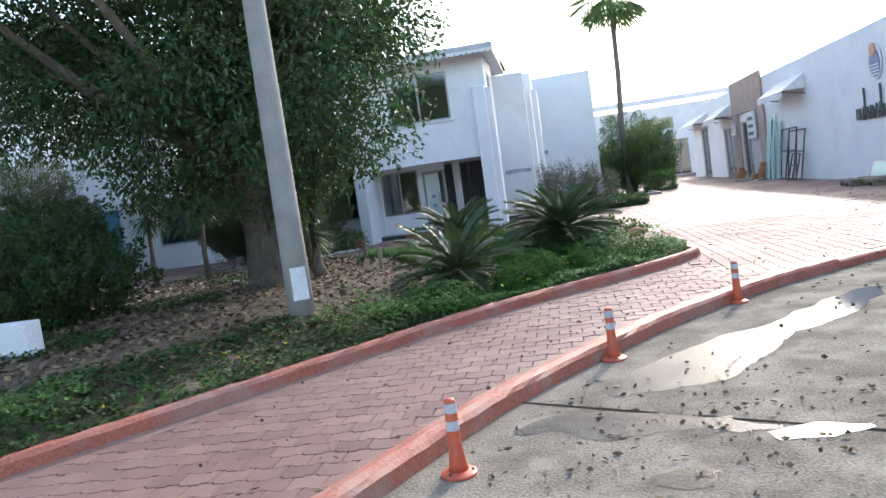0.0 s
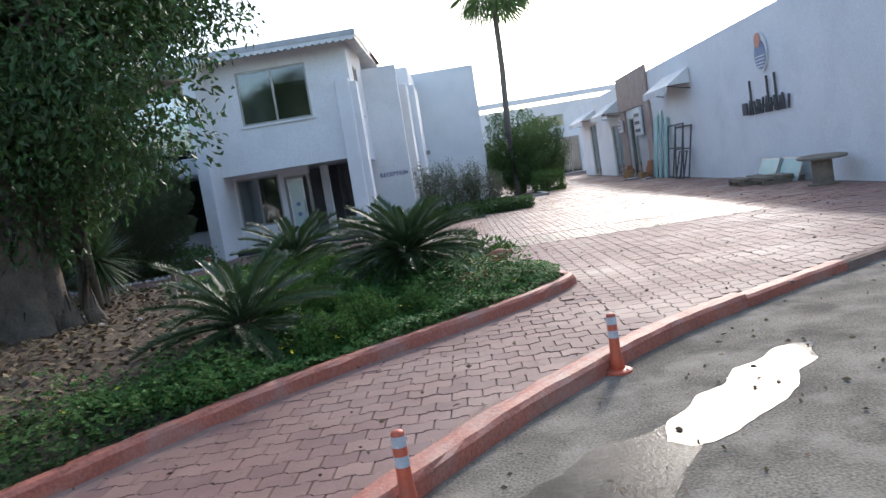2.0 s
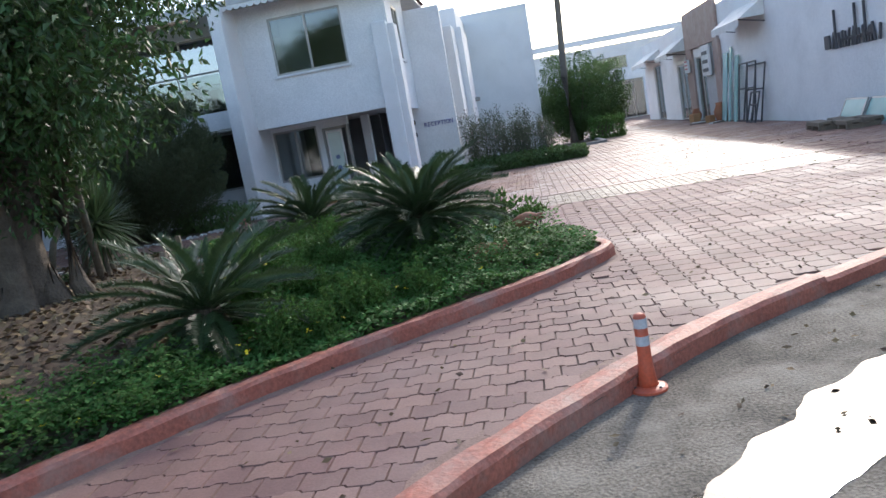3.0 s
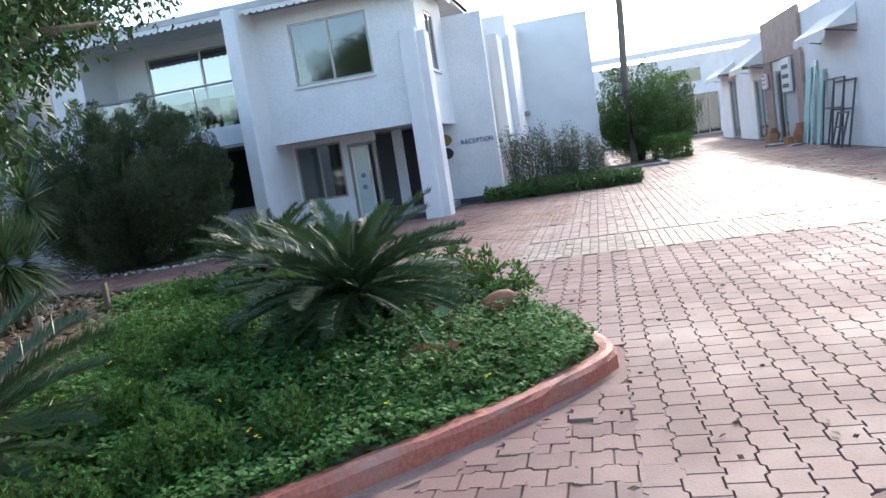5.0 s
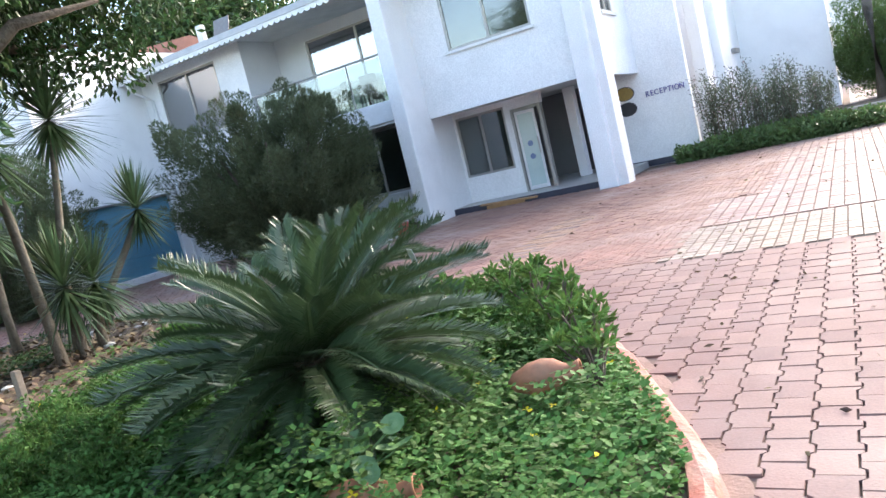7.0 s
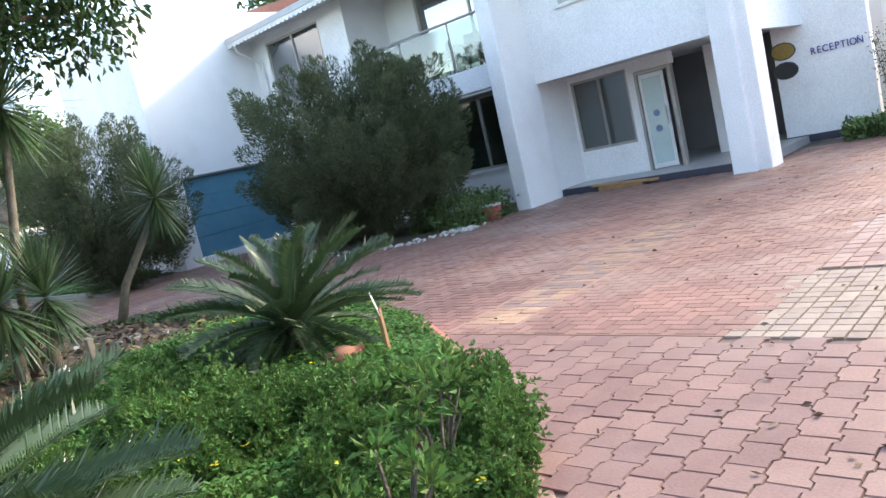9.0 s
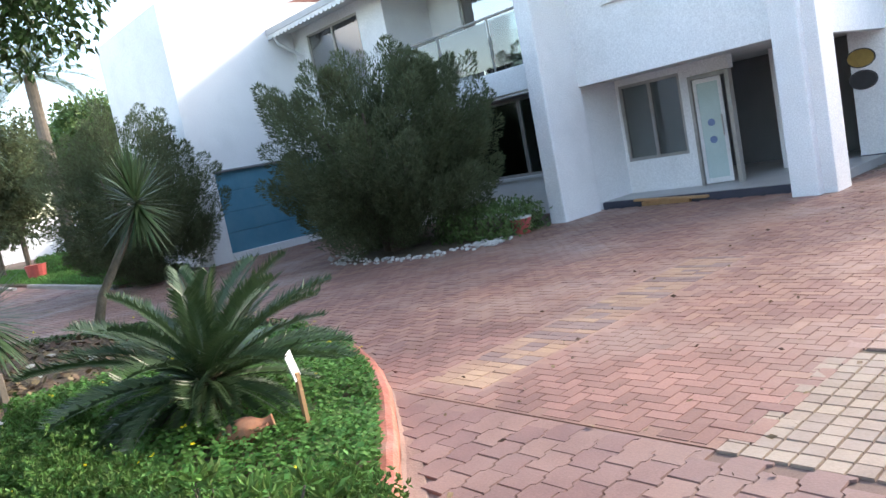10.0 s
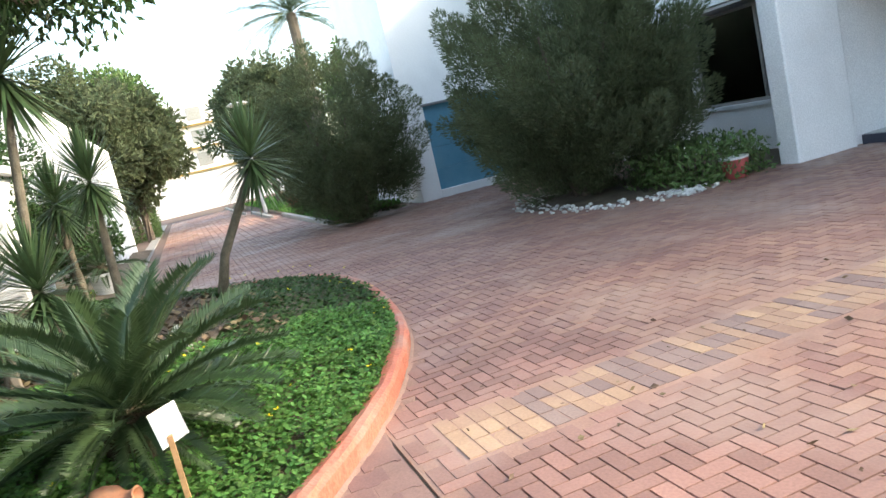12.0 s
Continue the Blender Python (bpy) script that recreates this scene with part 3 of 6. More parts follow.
# roof and eaves
roof = thing("eaves_roof", "low tiled roof with white scalloped eaves boards and gutter", "roof", kind="structure")
wall("roof_slab", [(-16.3, -1.95, 23.35, 30.3, 6.03, 6.13)], M["trimw"], roof, "", 0.01)
bm = bmesh.new()
vs = [bm.verts.new(p) for p in ((-16.3, 23.3, 6.14), (-1.85, 23.3, 6.14), (-1.85, 30.3, 6.14), (-16.3, 30.3, 6.14), (-14.0, 26.8, 6.62), (-4.2, 26.8, 6.62))]
for f in ((0, 1, 5, 4), (1, 2, 5), (2, 3, 4, 5), (3, 0, 4)):
    bm.faces.new([vs[i] for i in f])
part("roof_tiles", bm, M["roof"], roof)
bm = bmesh.new()
vs = [bm.verts.new(p) for p in ((-18.6, 24.1, 6.92), (-16.35, 24.1, 6.92), (-16.35, 29.5, 6.92), (-18.6, 29.5, 6.92), (-18.6, 26.8, 7.75), (-16.35, 26.8, 7.55))]
for f in ((0, 1, 5, 4), (1, 2, 5), (2, 3, 4, 5), (3, 0, 4), (3, 2, 1, 0)):
    bm.faces.new([vs[i] for i in f])
part("roof_end", bm, M["roof"], roof, "dark red tiled roof end")
heater = thing("solar_panel", "dark tilted rooftop panel beside a white tank post", "solar panel", at=(-15.2, 26.8, 6.5))
part("panel", box(-0.35, 0.35, -0.02, 0.02, 0.2, 1.35, bev=0.01, m=Matrix.Rotation(radians(-18), 4, 'X')), M["granite"], heater)
part("post", box(-0.75, -0.5, -0.1, 0.1, 0.0, 1.2, bev=0.02), M["trimw"], heater)
part("vent", box(1.0, 1.3, -0.15, 0.15, 0.0, 0.25, bev=0.03), M["trimw"], heater)
wall("fascia", [(-16.3, -1.85, 23.27, 23.31, 5.98, 6.14), (-1.89, -1.85, 23.31, 27.0, 5.98, 6.14)], M["gutter"], roof, "grey gutter board", 0.005)


def scallop(x0, x1, fixed, along='x', z=5.985):
    bm = bmesh.new()
    n = int((x1 - x0) / 0.2)
    w = (x1 - x0) / n
    for i in range(n):
        a = x0 + i * w
        loop = [(a, z)] + [(a + w / 2 - w / 2 * math.cos(math.pi * k / 6), z - 0.06 - 0.08 * math.sin(math.pi * k / 6)) for k in range(7)] + [(a + w, z)]
        for off in (0.0,):
            vv = [bm.verts.new((p, fixed, h) if along == 'x' else (fixed, p, h)) for p, h in loop]
            bm.faces.new(vv)
    r = bmesh.ops.extrude_face_region(bm, geom=bm.faces[:])
    bmesh.ops.translate(bm, vec=(0, 0.025, 0) if along == 'x' else (-0.025, 0, 0), verts=[g for g in r["geom"] if isinstance(g, bmesh.types.BMVert)])
    bmesh.ops.recalc_face_normals(bm, faces=bm.faces[:])
    return bm


part("scallop_board", scallop(-16.3, -1.9, 23.29), M["trimw"], roof, "white scalloped board")
part("scallop_board", scallop(23.3, 27.0, -1.87, 'y'), M["trimw"], roof, "white scalloped board")

# left wing
wing = thing("guest_wing", "two-storey white wing with balcony and sliding glass doors", "building", kind="structure")
wall("wall", [(-16.2, -15.5, F, F + 0.2, 2.75, 6.03), (-13.05, -12.0, F, F + 0.2, 2.75, 6.03), (-15.5, -13.05, F, F + 0.2, 2.75, 3.9), (-15.5, -13.05, F, F + 0.2, 5.78, 6.03)], M["white"], wing, "", 0.0)
window(wing, -15.5, -13.05, 3.9, 5.78, F, 'y', 1, "mirror_glass")
wall("balcony_side", [(-12.2, -12.0, F + 0.2, 25.6, 2.75, 6.03), (-7.0, -6.75, F + 0.1, 25.6, 2.75, 6.03)], M["white"], wing, "", 0.0)
wall("balcony_back", [(-12.0, -10.9, 25.6, 25.8, 3.3, 6.03), (-7.4, -7.0, 25.6, 25.8, 3.3, 6.03), (-10.9, -7.4, 25.6, 25.8, 5.72, 6.03)], M["white"], wing, "", 0.0)
window(wing, -10.9, -7.4, 3.32, 5.72, 25.62, 'y', 1, "mirror_glass", sill=False)
wall("balcony_slab", [(-12.0, -7.0, F - 0.05, 25.8, 2.78, 3.3)], M["white"], wing, "", 0.02)
wall("ground_walls", [(-16.2, -15.2, 24.6, 24.8, 0.05, 2.78), (-15.2, -7.0, 24.6, 24.8, 0.05, 0.98), (-10.6, -10.4, 24.6, 24.8, 0.98, 2.78)], M["white"], wing, "", 0.0)
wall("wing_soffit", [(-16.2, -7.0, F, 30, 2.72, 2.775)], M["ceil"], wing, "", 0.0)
window(wing, -10.4, -7.02, 0.98, 2.7, 24.62, 'y', 1)
window(wing, -15.2, -10.6, 0.98, 2.7, 24.62, 'y', 2)
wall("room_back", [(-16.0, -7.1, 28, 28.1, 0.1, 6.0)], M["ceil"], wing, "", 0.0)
rail = thing("balcony_railing", "glass balcony railing with steel handrail", "railing")
part("handrail", tube([(-12.0, F + 0.02, 4.45), (-7.02, F + 0.02, 4.45)], [0.03, 0.03]), M["frame"], rail)
for xx in (-11.9, -10.3, -8.7, -7.1):
    part("rail_post", tube([(xx, F + 0.02, 3.28), (xx, F + 0.02, 4.45)], [0.022, 0.022], 8), M["frame"], rail)
for xx in (-11.85, -10.25, -8.65):
    part("rail_pane", box(xx, xx + 1.5, F + 0.015, F + 0.025, 3.4, 4.38), M["glass"], rail).visible_shadow = False
wall("downpipe_head", [(-16.15, -16.0, 23.3, 23.45, 5.85, 6.0)], M["trimw"], wing)
part("downpipe", tube([(-15.95, 23.35, 6.0), (-15.95, 23.45, 5.7), (-15.8, 24.03, 5.3), (-15.8, 24.03, 0.1)], [0.05] * 4), M["trimw"], wing)

# projecting block with blue shutter
blk = thing("side_block", "white rendered block with blue shutter panel", "building", kind="structure")
wall("wall", [(-21, -16.2, 20.3, 24.0, 2.5, 6.9), (-21, -16.2, 20.3, 20.85, 0.05, 2.5), (-21, -16.2, 24.0, 30.0, 0.05, 6.9), (-16.6, -16.2, 20.85, 24.0, 0.05, 0.3)], M["white"], blk, "", 0.015)
shut = thing("blue_shutter", "blue painted boarded shutter in a white frame", "shutter")
part("backing", box(-16.42, -16.37, 20.86, 23.99, 0.3, 2.47), M["blue"], shut)
for i in range(4):
    part("board", box(-16.36, -16.31, 20.86, 23.99, 0.3 + i * 0.55, 0.3 + (i + 1) * 0.55 - 0.012, bev=0.01), M["blue"], shut)
wall("shutter_lintel", [(-16.32, -16.15, 20.8, 24.05, 2.47, 2.53)], M["granite"], blk)

# block behind the shrubs
blk2 = thing("rear_block", "tall white rendered block behind grey shrubs", "building", kind="structure")
wall("wall", [(-6, 1.92, 38, 46, 0.05, 6.65), (-6, -1.0, 33.0, 38, 0.05, 6.3)], M["white"], blk2)
wall("ledge", [(-1.02, -0.6, 33.3, 34.2, 2.6, 2.75)], M["concrete"], blk2)

# shop wall along the plaza
shop = thing("shop_wall", "long white rendered wall with shop doors and awnings", "building", kind="structure")
X = 9.1
gaps = [(36.7, 38.6, 2.9), (40.3, 42.6, 2.8), (46.8, 49.0, 3.2)]
y = -14.0
bx = []
for g0, g1, gz1 in gaps:
    bx += [(X, X + 0.3, y, g0, 0.02, 4.65), (X, X + 0.3, g0, g1, gz1, 4.65), (X + 0.42, X + 0.5, g0 - 0.2, g1 + 0.2, 0.02, 4.25)]
    y = g1
bx.append((X, X + 0.3, y, 52.3, 0.02, 4.65))
bx += [(X + 0.3, X + 14, 52.0, 52.3, 0.02, 4.65), (X + 14, X + 14.3, -14, 52.3, 0.02, 4.65), (X + 0.3, X + 14, -14, -13.7, 0.02, 4.65)]
wall("wall", bx, M["white"], shop, "", 0.0)
wall("flat_roof", [(X + 0.3, X + 14, -13.7, 52.0, 4.3, 4.4)], M["concrete"], shop)
wall("sign_panel", [(X - 0.12, X - 0.01, 34.1, 39.8, 3.3, 4.95)], M["brown"], shop, "pinkish stone fascia panel")
wall("brown_pier", [(X - 0.12, X - 0.01, 34.0, 34.9, 0.1, 3.3), (X - 0.1, X - 0.01, 38.7, 39.9, 0.1, 3.3)], M["brown"], shop)

for (g0, g1, gz1) in gaps:
    window(shop, g0 + 0.1, g1 - 0.1, 0.1, gz1 - 0.02, X + 0.15, 'x', 1, "green_glass", sill=False)


def awning(y0, y1, z1, z0, out):
    a = thing("shop_awning", "white cloth awning sloping out from the shop wall", "awning", "shop awnings", at=(X, 0, 0))
    bm = bmesh.new()
    n = 10
    prof = [(-0.02, z1), (-out, z0), (-out, z0 - 0.22)]
    vs = [[bm.verts.new((p[0], y0 + (y1 - y0) * i / n, p[1] - (0.05 * (i % 2) if k == 2 else 0))) for i in range(n + 1)] for k, p in enumerate(prof)]
    for r0, r1 in zip(vs, vs[1:]):
        for i in range(n):
            bm.faces.new((r0[i], r0[i + 1], r1[i + 1], r1[i]))
    bm.faces.new((vs[0][0], vs[1][0], bm.verts.new((-0.02, y0, z0))))
    bm.faces.new((vs[0][n], vs[1][n], bm.verts.new((-0.02, y1, z0))))
    part("cloth", bm, M["awning"], a)
    for yy in (y0 + 0.05, y1 - 0.05):
        part("awning_arm", tube([(-0.02, yy, z0 - 0.2), (-out, yy, z0 - 0.02)], [0.02, 0.02], 6), M["steel"], a)


awning(28.5, 31.9, 4.05, 3.5, 0.85)
awning(40.2, 43.4, 4.0, 3.4, 0.9)
awning(46.5, 51.5, 4.05, 3.5, 0.9)

# wall sign
logo = thing("wall_logo", "blue oval sign with waves and a salmon disc", "sign", at=(X - 0.02, 22.35, 3.55))
R90 = Matrix.Rotation(radians(-90), 4, 'Y')
part("disc", lathe([(0.5, 0), (0.5, 0.03)], 32, m=R90 @ Matrix.Diagonal((1.05, 0.85, 1, 1))), M["trimw"], logo)
part("sea", lathe([(0.44, 0.032), (0.44, 0.045)], 32, m=Matrix.Translation((0, 0, -0.06)) @ R90 @ Matrix.Diagonal((0.9, 0.8, 1, 1))), M["logoblue"], logo)
part("sun_disc", lathe([(0.2, 0.05), (0.2, 0.062)], 24, m=Matrix.Translation((0, 0.05, 0.33)) @ R90), M["logored"], logo)
for i in range(4):
    part("wave", box(-0.055, -0.047, -0.3, 0.3, -0.12 - i * 0.09, -0.09 - i * 0.09), M["trimw"], logo)
lets = thing("wall_lettering", "dark metal lettering with three tall strokes on the white wall", "sign", at=(X - 0.03, 0, 0))
rl = random.Random(5)
part("emblem", box(-0.05, 0.0, 23.62, 23.95, 1.95, 2.3, bev=0.02), M["steel"], lets)
yy = 23.45
while yy > 20.95:
    h = rl.uniform(0.36, 0.46)
    lean = rl.choice((-14, 0, 12, 16))
    mm = Matrix.Translation((0, yy, 1.93)) @ Matrix.Rotation(radians(lean), 4, 'X')
    part("stroke", box(-0.05, 0.0, -0.035, 0.035, 0, h, bev=0.008, m=mm), M["steel"], lets)
    if rl.random() < 0.5:
        part("stroke", box(-0.05, 0.0, -0.1, 0.1, h * 0.4, h * 0.4 + 0.06, bev=0.008, m=mm), M["steel"], lets)
    yy -= rl.uniform(0.13, 0.24)
for y0, h in ((23.3, 0.97), (22.15, 0.98), (21.65, 1.0)):
    part("tall_stroke", box(-0.055, 0.0, y0 - 0.06, y0, 1.92, 1.92 + h, bev=0.01), M["steel"], lets)

# goods along the shop wall
for y0, y1, h, lean in ((28.75, 30.7, 1.95, 9), (29.4, 31.3, 2.05, 6), (28.7, 29.6, 1.05, 14)):
    rack = thing("metal_frame", "dark steel rectangular frame leaning on the shop wall", "frame", "leaning frames", at=(8.72 if h > 1.5 else 8.5, 0, 0.1))
    mm = Matrix.Rotation(radians(lean), 4, 'Y')
    for yy in (y0, (y0 + y1) / 2, y1):
        part("upright", box(-0.025, 0.02, yy - 0.025, yy + 0.025, 0, h, m=mm), M["steel"], rack)
    for zz in (0.02, h * 0.55, h - 0.05):
        part("crossbar", box(-0.02, 0.02, y0 + 0.026, y1 - 0.026, zz, zz + 0.05, m=mm), M["steel"], rack)
for i, (yy, h, w) in enumerate(((33.2, 2.6, 0.3), (32.5, 2.75, 0.12), (31.7, 2.4, 0.2))):
    p = thing("glass_sheet", "tall green glass sheet leaning on the shop wall", "glass sheet", "leaning glass", at=(8.72, yy, 0.1))
    part("sheet", box(-0.03, 0.0, -w, w, 0, h, m=Matrix.Rotation(radians(7), 4, 'Y')), M["teal_glass"], p)
for y0, y1, z0, z1, lb in ((35.2, 36.4, 2.0, 3.25, "white shop sign with dark bars above the door"), (39.0, 39.8, 2.3, 2.9, "small white shop sign with a red bar")):
    p = thing("shop_sign", lb, "sign", at=(X - 0.2, 0, 0))
    part("board", box(-0.04, 0.05, y0, y1, z0, z1, bev=0.01), M["trimw"], p)
    for k in range(3):
        part("bar", box(-0.052, -0.041, y0 + 0.15, y1 - 0.15, z0 + 0.15 + k * 0.28 * (z1 - z0), z0 + 0.15 + (k * 0.28 + 0.12) * (z1 - z0)), M["steel" if z1 > 3 else "red"], p)
part("door_leaf", box(X - 0.08, X - 0.02, 35.0, 36.5, 0.1, 2.0), M["gutter"], shop, "grey shop door")
for yy, zz in ((33.9, 0.75), (37.9, 0.55)):
    p = thing("terracotta_jar", "terracotta jar standing by the shop door", "jar", at=(8.75, yy, 0.1))
    part("jar_body", lathe([(0.12, 0), (0.22, zz * 0.35), (0.24, zz * 0.55), (0.13, zz * 0.85), (0.15, zz)], 18), M["terracotta"], p, smooth=True)
for yy, aa in ((35.6, 10), (35.1, -25), (33.4, 40)):
    p = thing("timber_offcut", "weathered timber offcuts lying by the shop wall", "timber", "timber offcuts", at=(8.2, yy, 0.1), turn=aa)
    part("board", box(-0.3, 0.35, -0.5, -0.36, 0, 0.05), M["oldwood"], p)
    part("board", box(-0.25, 0.3, -0.3, -0.14, 0, 0.06), M["paper"], p)
for yy, s in ((37.2, 0.35), (34.5, 0.28)):
    p = thing("cardboard_box", "small brown box standing on the paving", "box", at=(8.5, yy, 0.1), turn=17)
    part("box_body", box(-s / 2, s / 2, -s / 2, s / 2, 0, s, bev=0.01), M["wood"], p)
for k, yy in enumerate((21.75, 20.95)):
    pal = thing("pallet", "weathered wooden pallet on the paving", "pallet", "pallets", at=(8.25 + 0.25 * k, yy, 0.1), turn=-6 + 3 * k)
    for j in range(3):
        part("bearer", box(-0.5, 0.5, -0.55 + j * 0.5, -0.45 + j * 0.5, 0, 0.1), M["oldwood"], pal)
    for j in range(5):
        part("slat", box(-0.5 + j * 0.23, -0.4 + j * 0.23, -0.6, 0.6, 0.1, 0.13), M["oldwood"], pal)
    for j in range(2):
        part("slat", box(-0.5 + j * 0.46, -0.2 + j * 0.46, -0.55, 0.5, 0.13, 0.2, bev=0.01), M["oldwood"], pal)
for k, yy in enumerate((21.95, 20.75)):
    p = thing("window_pane", "framed green glass window leaning against the wall", "window", "leaning windows", at=(8.62 + 0.06 * k, yy, 0.1), turn=0)
    tilt = Matrix.Rotation(radians(24), 4, 'Y')
    part("glazing", box(-0.01, 0.0, -0.55, 0.55, 0.06, 0.6, m=tilt), M["teal_glass"], p)
    part("pane_frame", box(-0.02, 0.015, -0.6, -0.55, 0, 0.64, box(-0.02, 0.015, 0.55, 0.6, 0, 0.64, box(-0.02, 0.015, -0.55, 0.55, 0.0, 0.06, box(-0.02, 0.015, -0.55, 0.55, 0.6, 0.64, m=tilt), m=tilt), m=tilt), m=tilt), M["frame"], p)
reel = thing("cable_reel", "wooden cable reel standing on end as a table", "cable reel", at=(8.45, 18.35, 0.1))
part("reel_top", lathe([(0.5, 0.59), (0.51, 0.6), (0.51, 0.635), (0.5, 0.645)], 28, m=Matrix.Rotation(radians(3), 4, 'X')), M["oldwood"], reel)
part("reel_drum", lathe([(0.22, 0.04), (0.21, 0.6)], 20), M["oldwood"], reel)
part("reel_base", lathe([(0.33, 0.0), (0.33, 0.04)], 28), M["oldwood"], reel)

# far building closing the plaza
far = thing("far_building", "white two-storey building with dark ribbon window", "building", kind="structure")
wall("wall", [(-4, 7.4, 66, 66.3, 0, 6.2), (7.4, 10.1, 66, 66.3, 5.2, 6.2), (7.4, 10.1, 66, 66.3, 3.2, 4.2), (10.1, 11.2, 66, 66.3, 3.2, 6.2), (11.2, 30, 66, 66.3, 0.0, 6.2), (7.4, 7.8, 66, 66.3, 0, 3.2)], M["white"], far)
wall("parapet_beam", [(-4, 30, 65.5, 65.8, 6.5, 6.95)], M["white"], far)
# wall behind the windows, its dark colour painting the unlit inside
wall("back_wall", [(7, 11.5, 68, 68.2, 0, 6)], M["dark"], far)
window(far, 7.4, 10.1, 4.2, 5.2, 66.05, 'y', 2)
window(far, 7.8, 11.2, 0.1, 3.2, 66.05, 'y', 3)

# ---- signs on the reception wall ----
def text_mesh(body, size, depth, material, parent, m, name="lettering"):
    cu = bpy.data.curves.new(name, 'FONT')
    cu.body, cu.size, cu.extrude, cu.align_x = body, size, depth, 'CENTER'
    tmp = bpy.data.objects.new(name, cu)
    scene.collection.objects.link(tmp)
    me = bpy.data.meshes.new_from_object(tmp.evaluated_get(bpy.context.evaluated_depsgraph_get()))
    bpy.data.objects.remove(tmp)
    me.transform(m)
    return link_mesh(name, me, material, parent)


rec = thing("reception_sign", "dark blue raised letters reading RECEPTION", "sign", at=(-1.74, 27.48, 1.86))
for i, ch in enumerate("RECEPTION"):
    xs = [-0.44, -0.325, -0.21, -0.095, 0.01, 0.12, 0.205, 0.30, 0.425][i]
    text_mesh(ch, 0.2, 0.015, M["letter"], rec, Matrix.Translation((xs, 0, 0)) @ Matrix.Rotation(radians(90), 4, 'X') @ Matrix.Diagonal((0.82, 1, 1, 1)), "letter")
for zz, mm, lb in ((2.06, "gold", "ochre oval plaque on the white wall"), (1.66, "black", "black oval plaque on the white wall")):
    o = thing("oval_plaque", lb, "sign", at=(-2.75, 27.49, zz))
    part("plate", lathe([(0.2, 0), (0.2, 0.02)], 28, m=Matrix.Rotation(radians(90), 4, 'X') @ Matrix.Diagonal((1.15, 0.8, 1, 1))), M[mm], o)
    part("rim", lathe([(0.22, 0), (0.22, 0.012)], 28, m=Matrix.Rotation(radians(90), 4, 'X') @ Matrix.Diagonal((1.15, 0.82, 1, 1))), M["steel"], o)
pl = thing("timber_plank", "raw timber plank lying on the porch edge", "plank", at=(-5.2, 24.42, 0.1))
part("board", box(-0.75, 0.75, -0.1, 0.02, 0.08, 0.12, m=Matrix.Rotation(radians(2), 4, 'Y')), M["wood"], pl)
part("board", box(-0.6, 0.4, -0.06, 0.05, 0.0, 0.08), M["wood"], pl)
for xx, tt in ((-8.6, 20), (-9.6, -35)):
    c = thing("balcony_chair", "dark plastic armchair on the balcony", "chair", "balcony chairs", at=(xx, 24.75, 3.3), turn=tt)
    part("seat", box(-0.24, 0.24, -0.24, 0.24, 0.4, 0.45, bev=0.015), M["steel"], c)
    part("backrest", box(-0.24, 0.24, 0.2, 0.25, 0.45, 0.9, bev=0.015), M["steel"], c)
    for lx in (-0.2, 0.2):
        for ly in (-0.2, 0.2):
            part("leg", tube([(lx, ly, 0), (lx, ly, 0.4)], [0.02, 0.02], 8), M["steel"], c)
        part("armrest", box(lx - 0.03, lx + 0.03, -0.22, 0.22, 0.62, 0.65), M["steel"], c)


# ---- posts, pole ----
def bollard(x, y, turn):
    b = thing("traffic_post", "orange plastic delineator post with silver bands", "bollard", "posts along the kerb", at=(x, y, 0.001), turn=turn)
    part("base", lathe([(0.105, 0), (0.105, 0.014), (0.09, 0.022), (0.06, 0.03)], 24), M["orange"], b)
    part("tube", lathe([(0.058, 0.03), (0.05, 0.06), (0.052, 0.065), (0.046, 0.09), (0.048, 0.095), (0.042, 0.13), (0.038, 0.2), (0.036, 0.42), (0.03, 0.435), (0.012, 0.442)], 20), M["orange"], b, smooth=True)
    for zz in (0.26, 0.36):
        part("band", lathe([(0.0375, zz), (0.0375, zz + 0.055)], 20), M["silver"], b)
    for a in range(3):
        part("bolt", lathe([(0.009, 0.02), (0.009, 0.03)], 8, m=Matrix.Translation((0.08 * math.cos(a * 2.1), 0.08 * math.sin(a * 2.1), 0))), M["steel"], b)
    return b


bollard(-1.02, 3.1, 0)
bollard(0.0, 5.3, 40)
bollard(1.42, 7.15, 75)
pole = thing("utility_pole", "grey concrete pole with a taped white notice", "pole", at=(-3.32, 7.05, 0.15))
part("shaft", lathe([(0.155, -0.1), (0.14, 1.5), (0.12, 4), (0.1, 8)], 20), M["concrete"], pole, smooth=True)
bm = bmesh.new()
arc = [(-95 + i * 14) for i in range(6)]
lo = [bm.verts.new((0.156 * math.cos(radians(a)), 0.156 * math.sin(radians(a)), 0.45)) for a in arc]
hi = [bm.verts.new((0.152 * math.cos(radians(a)), 0.152 * math.sin(radians(a)), 0.82)) for a in arc]
for i in range(5):
    bm.faces.new((lo[i], lo[i + 1], hi[i + 1], hi[i]))
part("notice", bm, M["paper"], pole, "white paper notice")

# ---- plants ----
RNG = np.random.default_rng(11)


def cloud(n, centre, radii, rng, shell=0.55):
    d = rng.normal(size=(n, 3))
    d /= np.linalg.norm(d, axis=1, keepdims=True)
    r = shell + (1 - shell) * rng.random((n, 1)) ** 0.6
    return centre + d * r * np.array(radii), d


